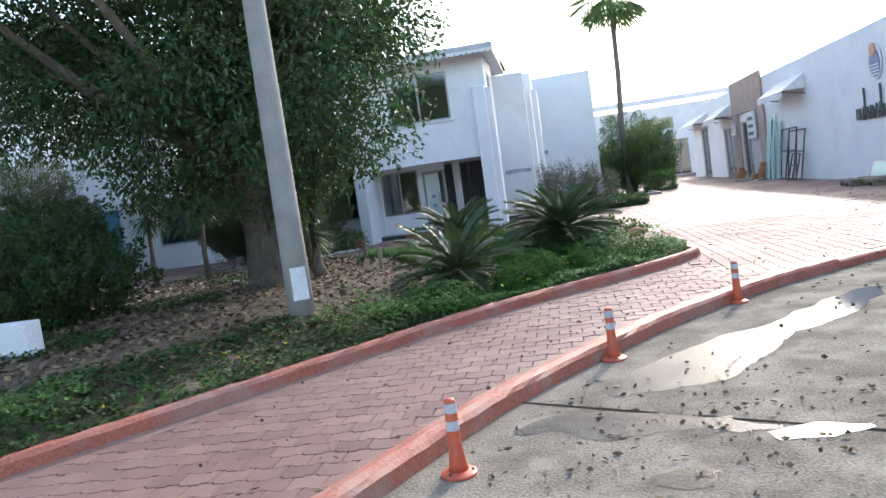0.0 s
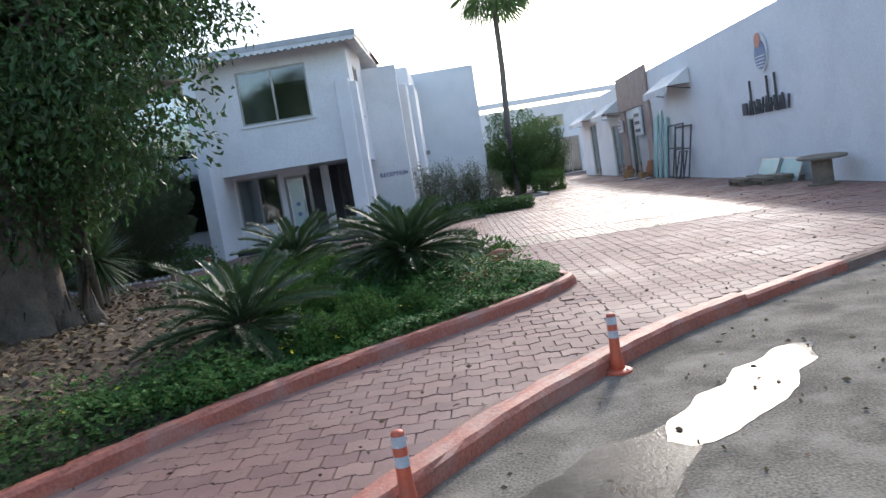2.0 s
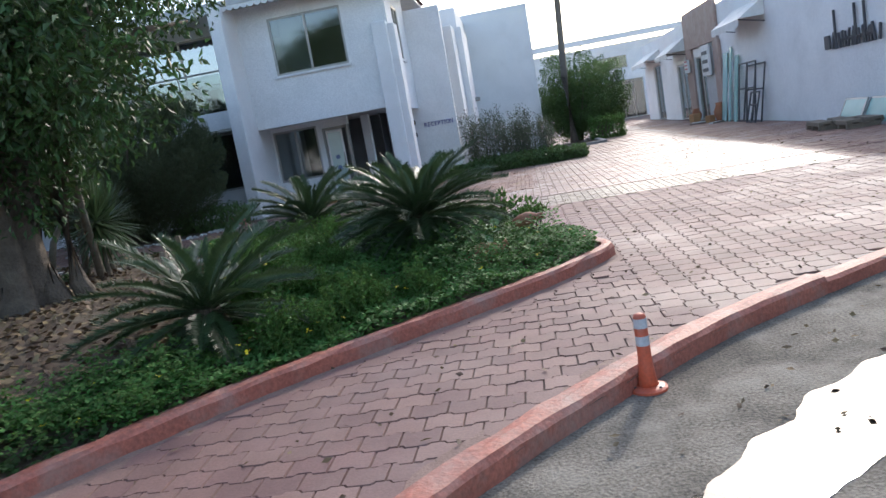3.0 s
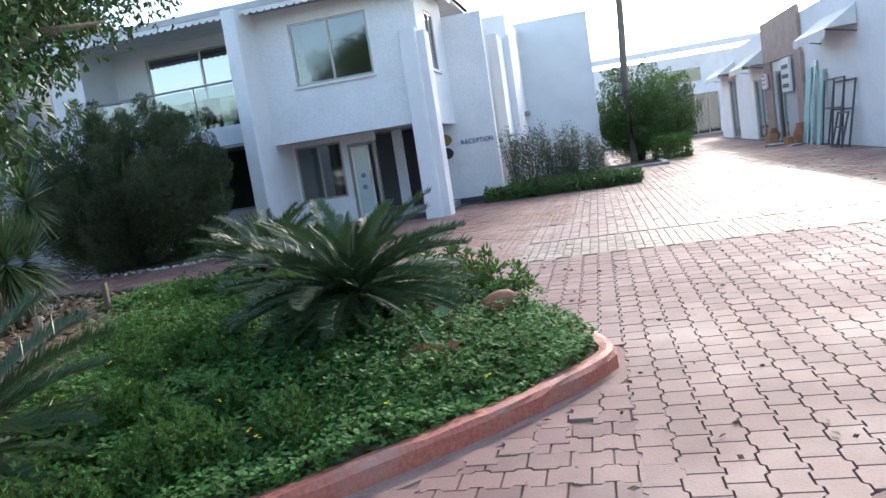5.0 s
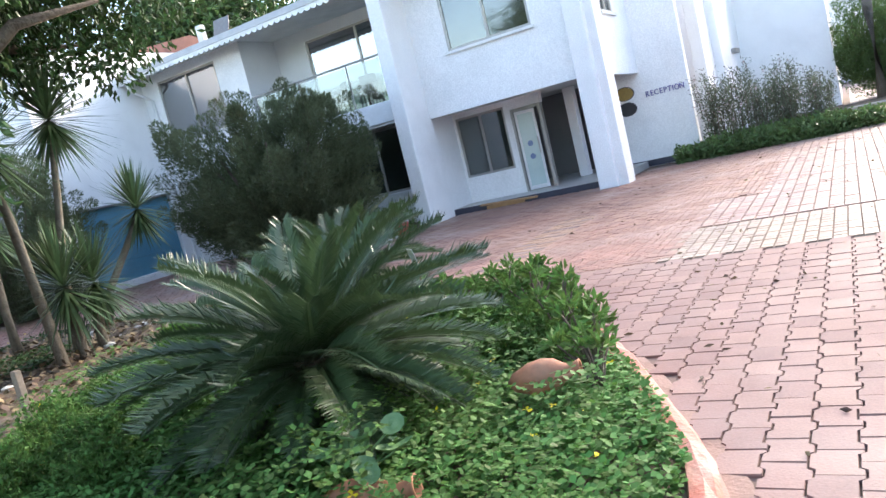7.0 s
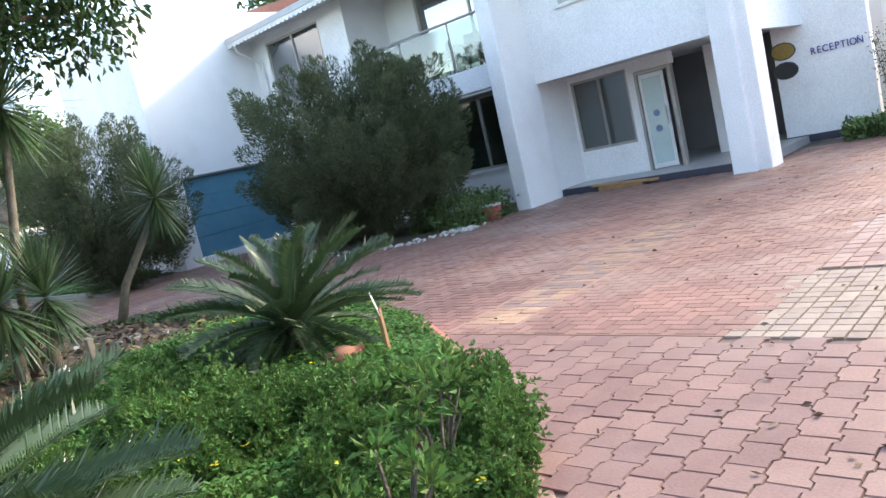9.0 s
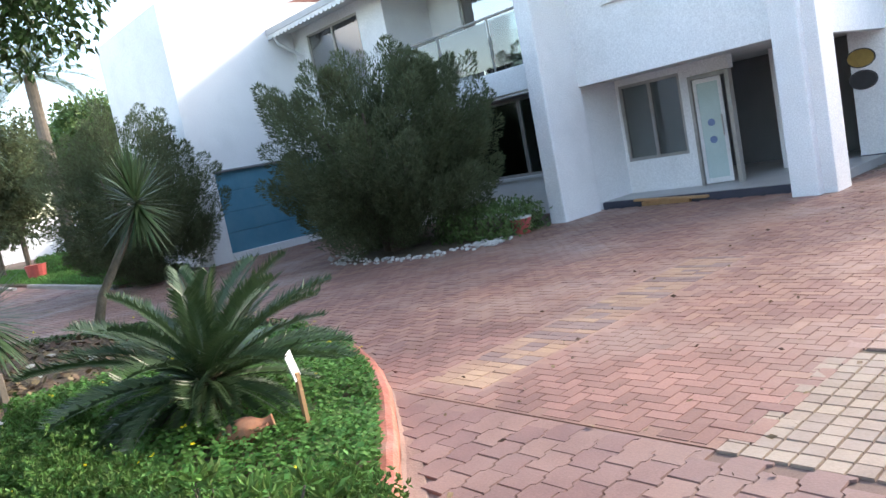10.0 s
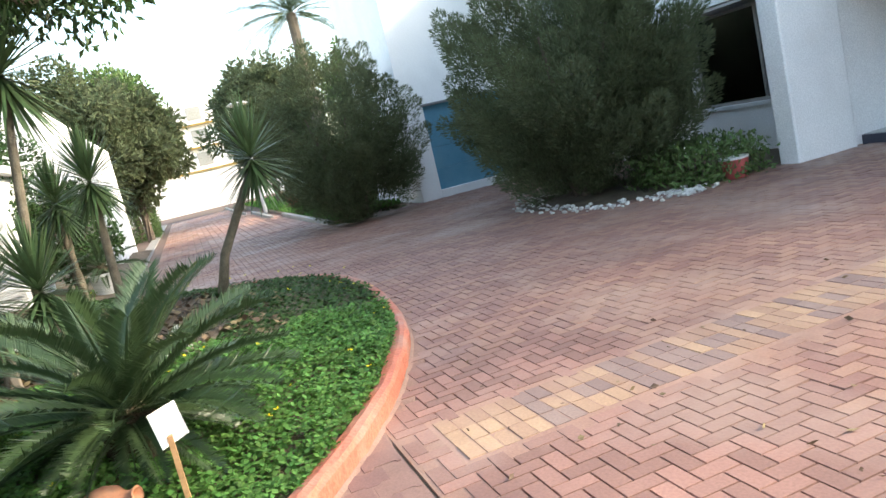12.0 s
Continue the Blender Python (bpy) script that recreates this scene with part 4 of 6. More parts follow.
def ficus(x, y, z):
    t = thing("ficus_tree", "large ficus tree with several stems and dense dark crown", "tree", at=(x, y, z))
    bm = bmesh.new()
    rng = np.random.default_rng(21)
    tips = []
    stems = [(-0.35, 0.1, 0.2), (0.1, -0.2, 0.24), (0.45, 0.15, 0.18), (0.75, 0.4, 0.12), (-0.1, 0.35, 0.16)]
    for sx, sy, r in stems:
        tube([(sx * 0.95, sy * 0.95, -0.15), (sx * 0.8, sy * 0.8, 0.25), (sx * 0.8, sy * 0.8, 1.2), (sx * 1.2, sy * 1.2, 2.4), (sx * 2.0, sy * 2.0, 3.8)], [r * 1.35, r * 0.9, r * 0.8, r * 0.75, r * 0.5], 10, bm)
        tips.append(Vector((sx * 1.2, sy * 1.2, 2.3)))
        tips.append(Vector((sx * 1.9, sy * 1.9, 3.6)))
    for k in range(26):
        b = tips[k % len(tips)]
        a = rng.uniform(0, 6.28)
        L = rng.uniform(1.0, 2.0)
        e = b + Vector((math.cos(a) * L, math.sin(a) * L, rng.uniform(0.2, 2.4)))
        mid = (b + e) / 2 + Vector((rng.normal() * 0.15, rng.normal() * 0.15, 0.35))
        tube([b, mid, e], [0.085, 0.055, 0.015], 6, bm)
    ring = []
    for zz, rr in ((-0.2, 0.56), (0.1, 0.44), (0.5, 0.38), (1.2, 0.36), (2.0, 0.36), (2.7, 0.27), (3.3, 0.12)):
        ring.append([bm.verts.new(((rr * (1 + 0.2 * math.sin(7 * q * 0.2617 + 0.4 * zz) + 0.12 * math.sin(11 * q * 0.2617))) * math.cos(q * 0.2617), (rr * (1 + 0.2 * math.sin(7 * q * 0.2617 + 0.4 * zz) + 0.12 * math.sin(11 * q * 0.2617))) * math.sin(q * 0.2617), zz)) for q in range(24)])
    for r0, r1 in zip(ring, ring[1:]):
        for q in range(24):
            bm.faces.new((r0[q], r0[(q + 1) % 24], r1[(q + 1) % 24], r1[q]))
    for ex, ey, ez in ((-3.2, -0.8, 4.3), (-4.2, -1.6, 4.9), (-2.6, -2.0, 5.2), (-1.2, -3.6, 5.6), (-3.6, -3.4, 5.7), (-3.8, 0.4, 5.0), (0.2, 2.8, 5.0), (-0.7, 2.4, 5.4), (-0.6, 3.5, 3.6), (-1.4, 3.1, 3.5)):
        tube([(-0.3, 0.0, 1.9), (ex * 0.5, ey * 0.45, 3.4), (ex, ey, ez)], [0.13, 0.09, 0.02], 8, bm)
    part("trunk", bm, M["bark"], t, smooth=True)
    C, A = [], []
    clumps = []
    for k in range(56):
        a, r = rng.uniform(0, 6.28), 2.3 * math.sqrt(rng.random())
        clumps.append((-3.0 + r * math.cos(a), -1.0 + r * math.sin(a), rng.uniform(3.3, 6.4) - 0.15 * r))
    for k in range(140):
        a, r = rng.uniform(0, 6.28), 2.75 * math.sqrt(rng.random())
        zz = rng.uniform(1.7, 6.6)
        lim = 2.8 * math.sqrt(max(0.05, 1 - ((zz - 4.3) / 3.1) ** 2))
        r = min(r, lim)
        if r * math.sin(a) > 0.2:
            zz = max(zz, rng.uniform(3.5, 4.6))
        clumps.append((r * math.cos(a), r * math.sin(a), zz))
    for k in range(64):
        a, r = rng.uniform(0, 6.28), 1.5 * math.sqrt(rng.random())
        clumps.append((-0.3 + r * 1.3 * math.cos(a), 2.7 + r * 1.1 * math.sin(a), rng.uniform(3.7, 6.2) + 0.1 * r))
    for k in range(9):
        clumps.append((rng.uniform(-1.6, -0.6), rng.uniform(0.5, 1.2), rng.uniform(1.8, 3.4)))
    for k in range(24):
        clumps.append((rng.uniform(-5.0, 0.4), rng.uniform(-4.6, -1.6), rng.uniform(4.9, 6.6)))
    for k in range(16):
        clumps.append((rng.uniform(0.1, 1.3), rng.uniform(-0.3, 0.6), rng.uniform(1.4, 3.2)))
    big = len(clumps)
    for k in range(18):
        clumps.append((rng.uniform(-1.7, -0.1), rng.uniform(2.1, 3.8), rng.uniform(3.15, 4.2)))
    for i, c in enumerate(clumps):
        n = 360 if i < big else 120
        p, d = cloud(n, np.array(c), (0.85, 0.85, 0.62) if i < big else (0.45, 0.45, 0.4), rng, 0.25)
        C.append(p)
        A.append(d * 0.5 + rng.normal(size=(n, 3)) * 0.6 + np.array([0, 0, -0.55]))
    C, A = np.vstack(C), np.vstack(A)
    n = len(C)
    v, f = leaves(rng, C, A, rng.uniform(0.08, 0.135, n), rng.uniform(0.038, 0.065, n))
    mesh_np("crown", v, f, M["ficus"], t)


ficus(-5.12, 10.88, 0.36)


def juniper(x, y, z, rx, ry, h, seed, n=17000, label="", matk="juniper", waist=0.45, thin=0.2, long=(0.06, 0.12), loose=0.25, rag=0.32):
    t = thing("juniper_bush", label, "bush", at=(x, y, z))
    rng = np.random.default_rng(seed)
    bm = bmesh.new()
    for k in range(7):
        a = k * 0.9
        tube([(0.15 * math.cos(a), 0.15 * math.sin(a), -0.1), (0.4 * math.cos(a), 0.4 * math.sin(a), h * 0.25), (0.6 * rx * math.cos(a), 0.6 * ry * math.sin(a), h * 0.7)], [0.1, 0.07, 0.02], 7, bm)
    part("stem", bm, M["bark"], t)
    k = max(60, n // (560 if thin < 0.3 else 150))
    C, A, L = [], [], []
    for i in range(k):
        d = rng.normal(size=3)
        d[2] -= 0.3
        d /= np.linalg.norm(d)
        s = (0.45 if i % 4 == 0 else rng.uniform(0.76, 1.0)) * (0.97 + rag * noise.noise(Vector(d) * 2.6 + Vector((seed, 0, 0))))
        base = np.array([d[0] * s * rx, d[1] * s * ry, h * waist + d[2] * s * h * (0.56 if d[2] > 0 else waist * 0.98)])
        up = np.array([d[0] * 0.75, d[1] * 0.75, 0.85 + 0.25 * d[2]]) + rng.normal(size=3) * 0.18
        up /= np.linalg.norm(up)
        m = n // k
        size = rng.uniform(0.85, 1.45) * min(1.0, 0.3 * h)
        along = rng.random((m, 1)) ** 0.85
        side = rng.normal(size=(m, 3))
        side -= (side @ up)[:, None] * up
        side /= np.linalg.norm(side, axis=1, keepdims=True)
        r = size * (0.03 + 0.23 * np.sin(np.pi * np.clip(0.18 + along * 0.8, 0, 1)) * np.sqrt(rng.random((m, 1))))
        C.append(base + up * (along - 0.4) * 0.9 * size + side * r)
        A.append(up * 0.75 + side * 0.5 + rng.normal(size=(m, 3)) * loose)
        L.append(rng.uniform(long[0], long[1], m))
    C, A, L = np.vstack(C), np.vstack(A), np.concatenate(L)
    C[:, 2] = np.maximum(C[:, 2], 0.08)
    v, f = leaves(rng, C, A, L, L * thin, 0.3, 0.0)
    mesh_np("foliage", v, f, M[matk], t)


juniper(-9.5, 21.2, 0.1, 2.45, 1.9, 3.85, 31, label="large dark green juniper bush with ragged upright tufts", n=190000)
juniper(-15.8, 18.45, 0.1, 2.05, 1.75, 3.7, 32, label="rounded dark juniper bush with yellowish tips", n=120000)
juniper(-7.75, 8.8, 0.25, 1.25, 1.2, 1.75, 33, label="dense dark clipped bush beside the low wall", n=24000, matk="ficus", waist=0.5, thin=0.42, long=(0.06, 0.11), loose=0.6)


def frond_mesh(name, L, seed, pairs=84, wide=0.0085):
    """A feather leaf: a rachis with narrow leaflets rising from it in a V."""
    rng = np.random.default_rng(seed)
    V, Fc = [], []
    def pt(s):
        return np.array([L * (s - 0.07 * s * s), 0, L * (0.32 * s - 0.30 * s * s)])
    for i in range(pairs + 1):
        s = i / pairs
        w = 0.012 * (1 - s * 0.85)
        V += [pt(s) + (0, w, 0), pt(s) + (0, -w, 0)]
    for i in range(pairs):
        Fc.append((2 * i, 2 * i + 1, 2 * i + 3, 2 * i + 2))
    for i in range(4, pairs + 1):
        s = i / pairs
        ln = 0.14 * math.sin(math.pi * min(1, 0.10 + s * 0.86)) ** 0.55 + 0.015
        for sd, b in ((1, 2 * i), (-1, 2 * i + 1)):
            p = V[b]
            ll = ln * rng.uniform(0.88, 1.08)
            fw = 0.55 + 0.35 * s
            t = p + (fw * ll, sd * ll * 0.75, 0.34 * ll + rng.normal() * 0.012)
            m1 = p + (fw * ll * 0.45, sd * ll * 0.37, 0.22 * ll)
            k = len(V)
            V += [m1 + (wide, 0, 0), t, m1 - (wide, 0, 0)]
            Fc.append((b, k, k + 1, k + 2))
    me = bpy.data.meshes.new(name)
    me.from_pydata([tuple(v) for v in V], [], Fc)
    me.polygons.foreach_set("use_smooth", [False] * len(me.polygons))
    me.materials.append(M["cycad"])
    return me


FR = [frond_mesh("frond", 1.0, s) for s in (1, 2, 3)]


def cycad(x, y, z, size, n, seed, label, trunk=0.3, fan=116):
    t = thing("cycad", label, "plant", "cycads in the bed", at=(x, y, z))
    rng = random.Random(seed)
    bm = lathe([(0.14, -0.15), (0.17, trunk * 0.5), (0.15, trunk), (0.06, trunk + 0.08)], 14)
    for v in bm.verts:
        v.co += Vector((rng.uniform(-.02, .02), rng.uniform(-.02, .02), rng.uniform(-.02, .02)))
    part("trunk", bm, M["cbark"], t)
    for i in range(n):
        ring = i / n
        el = 84 - fan * ring ** 0.7 + rng.uniform(-7, 7)
        az = i * 137.5 + rng.uniform(-10, 10)
        f = new("frond", FR[i % 3])
        f.parent = t
        s = size * (0.72 + 0.3 * math.sin(math.pi * min(1, ring * 1.2 + 0.15))) * rng.uniform(0.88, 1.1)
        f.matrix_basis = Matrix.Translation((0, 0, trunk)) @ Matrix.Rotation(radians(az), 4, 'Z') @ Matrix.Rotation(radians(-el + 25), 4, 'Y') @ Matrix.Rotation(radians(rng.uniform(-14, 14)), 4, 'X') @ Matrix.Diagonal((s, s, s, 1))


cycad(-1.7, 8.5, 0.33, 1.05, 46, 1, "low cycad with arching grey-green fronds in the bed", 0.2, 100)
cycad(-0.3, 11.0, 0.36, 1.06, 112, 2, "large cycad with dense dark glossy fronds", 0.36)
cycad(-2.45, 14.08, 0.38, 1.08, 58, 3, "spreading cycad with stiff dark fronds", 0.22, 92)
cycad(-13.3, 12.9, 0.55, 0.9, 26, 4, "young cycad growing in a white pot", 0.15)
pot = thing("plant_pot", "white plastic plant pot", "pot", at=(-13.3, 12.9, 0.15))
part("pot_body", lathe([(0.2, 0), (0.26, 0.4), (0.28, 0.41), (0.28, 0.46), (0.24, 0.46), (0.23, 0.4)], 20), M["trimw"], pot)


def yucca(x, y, z, heads, label, seed):
    t = thing("yucca", label, "plant", "yuccas in the bed", at=(x, y, z))
    rng = np.random.default_rng(seed)
    for hx, hy, hz, bx_, by_, r, sz in heads:
        bm = tube([(bx_, by_, -0.1), (bx_ + (hx - bx_) * 0.3 - 0.03, by_ + (hy - by_) * 0.25, hz * 0.35), (bx_ + (hx - bx_) * 0.7, by_ + (hy - by_) * 0.65, hz * 0.7), (hx, hy, hz)], [r * 1.3, r, r * 0.9, r * 0.8], 10)
        part("trunk", bm, M["ybark"], t, smooth=True)
        n = 250
        V, Fc = [], []
        for i in range(n):
            el = radians(88 - 150 * (i / n) ** 1.1 + rng.normal() * 5)
            az = i * 2.39996
            L = sz * rng.uniform(0.9, 1.25)
            d = np.array([math.cos(az) * math.cos(el), math.sin(az) * math.cos(el), math.sin(el)])
            sd = np.array([-math.sin(az), math.cos(az), 0])
            o = np.array([hx, hy, hz + 0.16 * (1 - i / n)])
            w = 0.0155
            k = len(V)
            sag = -0.10 * L * max(0, math.cos(el))
            V += [o - sd * w * .6, o + sd * w * .6, o + d * L * .5 + sd * w + (0, 0, sag * .3), o + d * L * .5 - sd * w + (0, 0, sag * .3), o + d * L + (0, 0, sag), o + d * L * .99 + (0, 0, sag)]
            Fc += [(k, k + 1, k + 2, k + 3), (k + 3, k + 2, k + 4, k + 5)]
        mesh_np("leaf_crown", V, Fc, M["yucca"], t)


yucca(-5.2, 12.9, 0.38, [(-0.3, 0.6, 2.6, -0.5, 0.25, 0.045, 0.66), (0.1, -0.45, 2.3, 0.1, -0.3, 0.052, 0.68), (0.0, 0.0, 0.75, 0.0, 0.02, 0.065, 0.62), (-0.1, 0.42, 0.72, -0.15, 0.35, 0.06, 0.58)], "cluster of yuccas with bare trunks and spiky heads", 5)
yucca(-7.8, 13.65, 0.38, [(0.0, 0.05, 1.65, 0.0, 0.0, 0.055, 0.6), (-0.9, -0.5, 1.5, -0.9, -0.5, 0.06, 0.55)], "yucca with bare trunk and spiky head", 6)
yucca(-7.45, 14.75, 0.36, [(0.42, 0.75, 1.5, 0, 0, 0.055, 0.62)], "leaning yucca with thin pale trunk", 7)

# ---- far trees ----
def blobs_tree(name, x, y, z, r, h, n, matk, seed, label, clumps=40, leaf=0.16, trunk_h=1.0, trunk_r=0.15):
    t = thing(name, label, "tree", at=(x, y, z))
    rng = np.random.default_rng(seed)
    bm = tube([(0, 0, -0.2), (0.05, 0, trunk_h), (0, 0.1, h * 0.75)], [trunk_r * 1.2, trunk_r, trunk_r * 0.3], 8)
    for k in range(8):
        a = k * 0.8
        tube([(0, 0, trunk_h), (0.4 * r * math.cos(a), 0.4 * r * math.sin(a), trunk_h + h * 0.25), (0.75 * r * math.cos(a), 0.75 * r * math.sin(a), trunk_h + h * 0.4)], [trunk_r * .6, trunk_r * .4, 0.02], 6, bm)
    part("trunk", bm, M["bark"], t)
    C, A = [], []
    for k in range(clumps):
        d = rng.normal(size=3)
        d /= np.linalg.norm(d)
        c = np.array([0, 0, trunk_h + (h - trunk_h) * 0.5]) + d * np.array([r, r, (h - trunk_h) * 0.5]) * rng.uniform(0.45, 0.95)
        m = n // clumps
        p, dd = cloud(m, c, (r * .3, r * .3, h * .12), rng, 0.2)
        C.append(p)
        A.append(dd + rng.normal(size=(m, 3)) * .6)
    C, A = np.vstack(C), np.vstack(A)
    v, f = leaves(rng, C, A, rng.uniform(.6, 1.2, len(C)) * leaf, rng.uniform(.4, .6, len(C)) * leaf)
    mesh_np("crown", v, f, M[matk], t)


def hedge(name, x, y, z, sx, sy, h, n, matk, seed, label, leaf=0.09, wild=0.0):
    t = thing(name, label, "hedge", at=(x, y, z))
    rng = np.random.default_rng(seed)
    u = rng.uniform(-1, 1, (n, 3))
    k = rng.integers(0, 3, n)
    u[np.arange(n), k] = np.sign(u[np.arange(n), k]) * rng.uniform(0.8, 1.0 + wild, n)
    u[:, 2] = np.maximum(u[:, 2], -0.98)
    C = u * np.array([sx / 2, sy / 2, h / 2]) + np.array([0, 0, h / 2]) + rng.normal(size=(n, 3)) * 0.05
    v, f = leaves(rng, C, rng.normal(size=(n, 3)) + np.array([0, 0, .4]), rng.uniform(.7, 1.2, n) * leaf, rng.uniform(.4, .6, n) * leaf)
    mesh_np("foliage", v, f, M[matk], t)
    bm = bmesh.new()
    for i in range(8):
        xx = -sx * .4 + sx * .8 * i / 7
        tube([(xx, 0, -0.1), (xx, 0.05, h * .5), (xx + .1, 0, h * .85)], [0.03, 0.025, 0.01], 6, bm)
    part("stem", bm, M["bark"], t)


juniper(3.4, 38.6, 0.1, 1.55, 1.4, 3.7, 41, label="tall rounded green shrub round the palm", n=45000, matk="hedge", waist=0.5, thin=0.4, loose=0.6, rag=0.1)
juniper(4.9, 41.0, 0.1, 1.2, 1.2, 3.3, 42, label="rounded green shrub beside the plaza", n=30000, matk="hedge", waist=0.5, thin=0.4, loose=0.6, rag=0.1)
hedge("low_hedge", 4.6, 36.5, 0.1, 1.4, 1.2, 0.9, 2500, "shrub", 43, "low light green shrub beside the plaza", 0.1)
# grey flowering shrubs before the rear block
sh = thing("grey_shrubs", "row of thin grey-green flowering shrubs in front of wall", "shrub", at=(0.45, 27.4, 0.1))
rng = np.random.default_rng(44)
bm = bmesh.new()
C, A = [], []
for k in range(95):
    x0, y0 = rng.uniform(-1.35, 1.35), rng.uniform(-0.5, 0.5)
    h = rng.uniform(1.1, 2.05) * (1.0 - 0.25 * max(0, x0) / 1.4)
    x1, y1 = x0 + rng.normal() * .18, y0 + rng.normal() * .18
    tube([(x0, y0, 0), (x1, y1, h)], [0.012, 0.004], 5, bm)
    m = 150
    s = rng.random((m, 1)) ** 0.8
    C.append(np.array([x0, y0, 0]) + s * np.array([x1 - x0, y1 - y0, h]) + rng.normal(size=(m, 3)) * .07)
    A.append(rng.normal(size=(m, 3)) + np.array([0, 0, .5]))
part("stem", bm, M["bark"], sh)
C, A = np.vstack(C), np.vstack(A)
v, f = leaves(rng, C, A, rng.uniform(.05, .10, len(C)), rng.uniform(.02, .035, len(C)))
mesh_np("foliage", v, f, M["greyleaf"], sh)
k = rng.choice(np.where(C[:, 2] > 0.7)[0], 260, replace=False)
v, f = leaves(rng, C[k], A[k], rng.uniform(.05, .09, 260), rng.uniform(.03, .05, 260))
mesh_np("blossom", v, f, M["petal"], sh, "pale pink blossom")
hedge("low_hedge", 0.6, 26.75, 0.1, 2.9, 0.75, 0.3, 9000, "hedge", 45, "low ragged green grass in front of the shrubs", 0.13, 0.5)
palm_bed = thing("palm_bed", "small planting bed with low grey concrete edging", "flower bed", kind="structure")
wall("edging", [(2.1, 3.95, 33.0, 33.22, 0.06, 0.2), (3.95, 4.15, 33.0, 36.2, 0.06, 0.2)], M["concrete"], palm_bed, "", 0.02)
wall("bed_soil", [(2.0, 3.95, 33.22, 36.4, 0.06, 0.13)], M["soil"], palm_bed, "", 0.0)
# palm
palm = thing("palm_tree", "tall thin fan palm with a small crown", "palm tree", at=(3.15, 37, 0.1))
part("trunk", tube([(0, 0, -0.1), (-0.05, 0, 3), (0.1, 0, 6), (0.15, 0, 10.3)], [0.2, 0.15, 0.13, 0.12], 12), M["palmtrunk"], palm, smooth=True)
V, Fc = [], []
rng = np.random.default_rng(46)
for i in range(60):
    el, az = radians(75 - 135 * i / 60), i * 2.39996
    d = np.array([math.cos(az) * math.cos(el), math.sin(az) * math.cos(el), math.sin(el)])
    sd = np.array([-math.sin(az), math.cos(az), 0])
    up = np.cross(d, sd)
    o = np.array([0.15, 0, 10.3])
    h = o + d * 1.3
    for j in range(13):
        a = radians(-75 + 150 * j / 12)
        e = h + (d * math.cos(a) + sd * math.sin(a)) * 1.45 + np.array([0, 0, -0.3 * abs(math.sin(a)) - 0.25])
        k = len(V)
        m1 = h + (e - h) * .5
        w = sd * .06 + d * .02
        V += [h, m1 + w, e, m1 - w]
        Fc.append((k, k + 1, k + 2, k + 3))
    k = len(V)
    V += [o - sd * .012, o + sd * .012, h + sd * .012, h - sd * .012]
    Fc.append((k, k + 1, k + 2, k + 3))
mesh_np("palm_crown", V, Fc, M["hedge"], palm)

# ---- garden to the left ----
low = thing("garden_wall", "low white rendered garden wall", "wall", kind="structure")
wall("wall", [(-9.5, -6.15, 6.2, 6.45, 0.05, 0.8)], M["white"], low, "", 0.02)
villa = thing("garden_villa", "white single-storey villa behind the yuccas", "building", kind="structure")
wall("wall", [(-27, -19.7, 11.5, 11.7, 0, 4.6), (-20, -19.7, 4, 11.5, 0, 4.6), (-27, -20, 4, 4.3, 0, 4.6), (-27, -26.7, 4.3, 11.5, 0, 4.6), (-26, -19.9, 11.7, 12.7, 0, 3.7)], M["white"], villa)
wall("roof", [(-27, -19.65, 3.95, 11.75, 4.6, 4.75)], M["white"], villa)
end = thing("end_wall", "white boundary wall at the end of the path", "wall", kind="structure")
wall("wall", [(-60.3, -60, 0, 40, 0, 3.0), (-60, -20, 29.8, 30.1, 0, 2.6), (-60, 40, -30, -29.7, 0, 2.2)], M["white"], end)
apart = thing("apartment_building", "distant cream apartment block with balconies", "building", kind="structure")
wall("wall", [(-120, -108, 8, 30, 0, 14)], M["white"], apart)
for i in range(4):
    for j in range(5):
        part("window", box(-108.0, -107.9, 10 + j * 4, 12 + j * 4, 1.8 + i * 3.2, 3.6 + i * 3.2), M["frame"], apart)
    part("balcony", box(-108, -107.2, 8.5, 29.5, 1.0 + i * 3.2, 1.25 + i * 3.2), M["gold"], apart)
blobs_tree("pine_tree", -31, 13.0, 0, 2.3, 6.6, 16000, "juniper", 51, "dark green tree over the garden path", 46, 0.3, 1.4)
blobs_tree("garden_tree", -37, 19.2, 0, 2.4, 7.2, 14000, "juniper", 52, "light green tree beside the path", 60, 0.3, 1.6)
blobs_tree("garden_tree", -45, 22, 0, 3.4, 9.0, 7000, "juniper", 53, "dark green garden tree", 40, 0.3, 2.0)
blobs_tree("garden_tree", -11, 3.0, 0, 2.6, 5.5, 9000, "ficus", 54, "dense dark garden tree by the low wall", 40, 0.16, 1.2)
blobs_tree("garden_tree", -16, 9.0, 0.2, 2.2, 5.0, 8000, "ficus", 55, "dark leafy tree behind the yuccas", 40, 0.15, 1.2)
blobs_tree("leafy_shrub_tree", -13.8, 10.6, 0.3, 1.9, 4.2, 16000, "ficus", 60, "dense dark shrub tree behind the yuccas", 50, 0.14, 0.5, 0.08)
blobs_tree("leafy_shrub_tree", -14.2, 12.3, 0.2, 1.0, 2.3, 8000, "ficus", 68, "dark leafy shrub beside the garden path", 40, 0.12, 0.4, 0.06)
room = thing("garden_room", "small white garden room with teal and brown doors", "building", kind="structure")
wall("wall", [(-15.2, -12.5, 8.2, 11.75, 0.15, 2.75)], M["white"], room, "", 0.02)
wall("roof", [(-15.4, -12.3, 8.0, 11.95, 2.75, 2.9)], M["white"], room, "", 0.02)
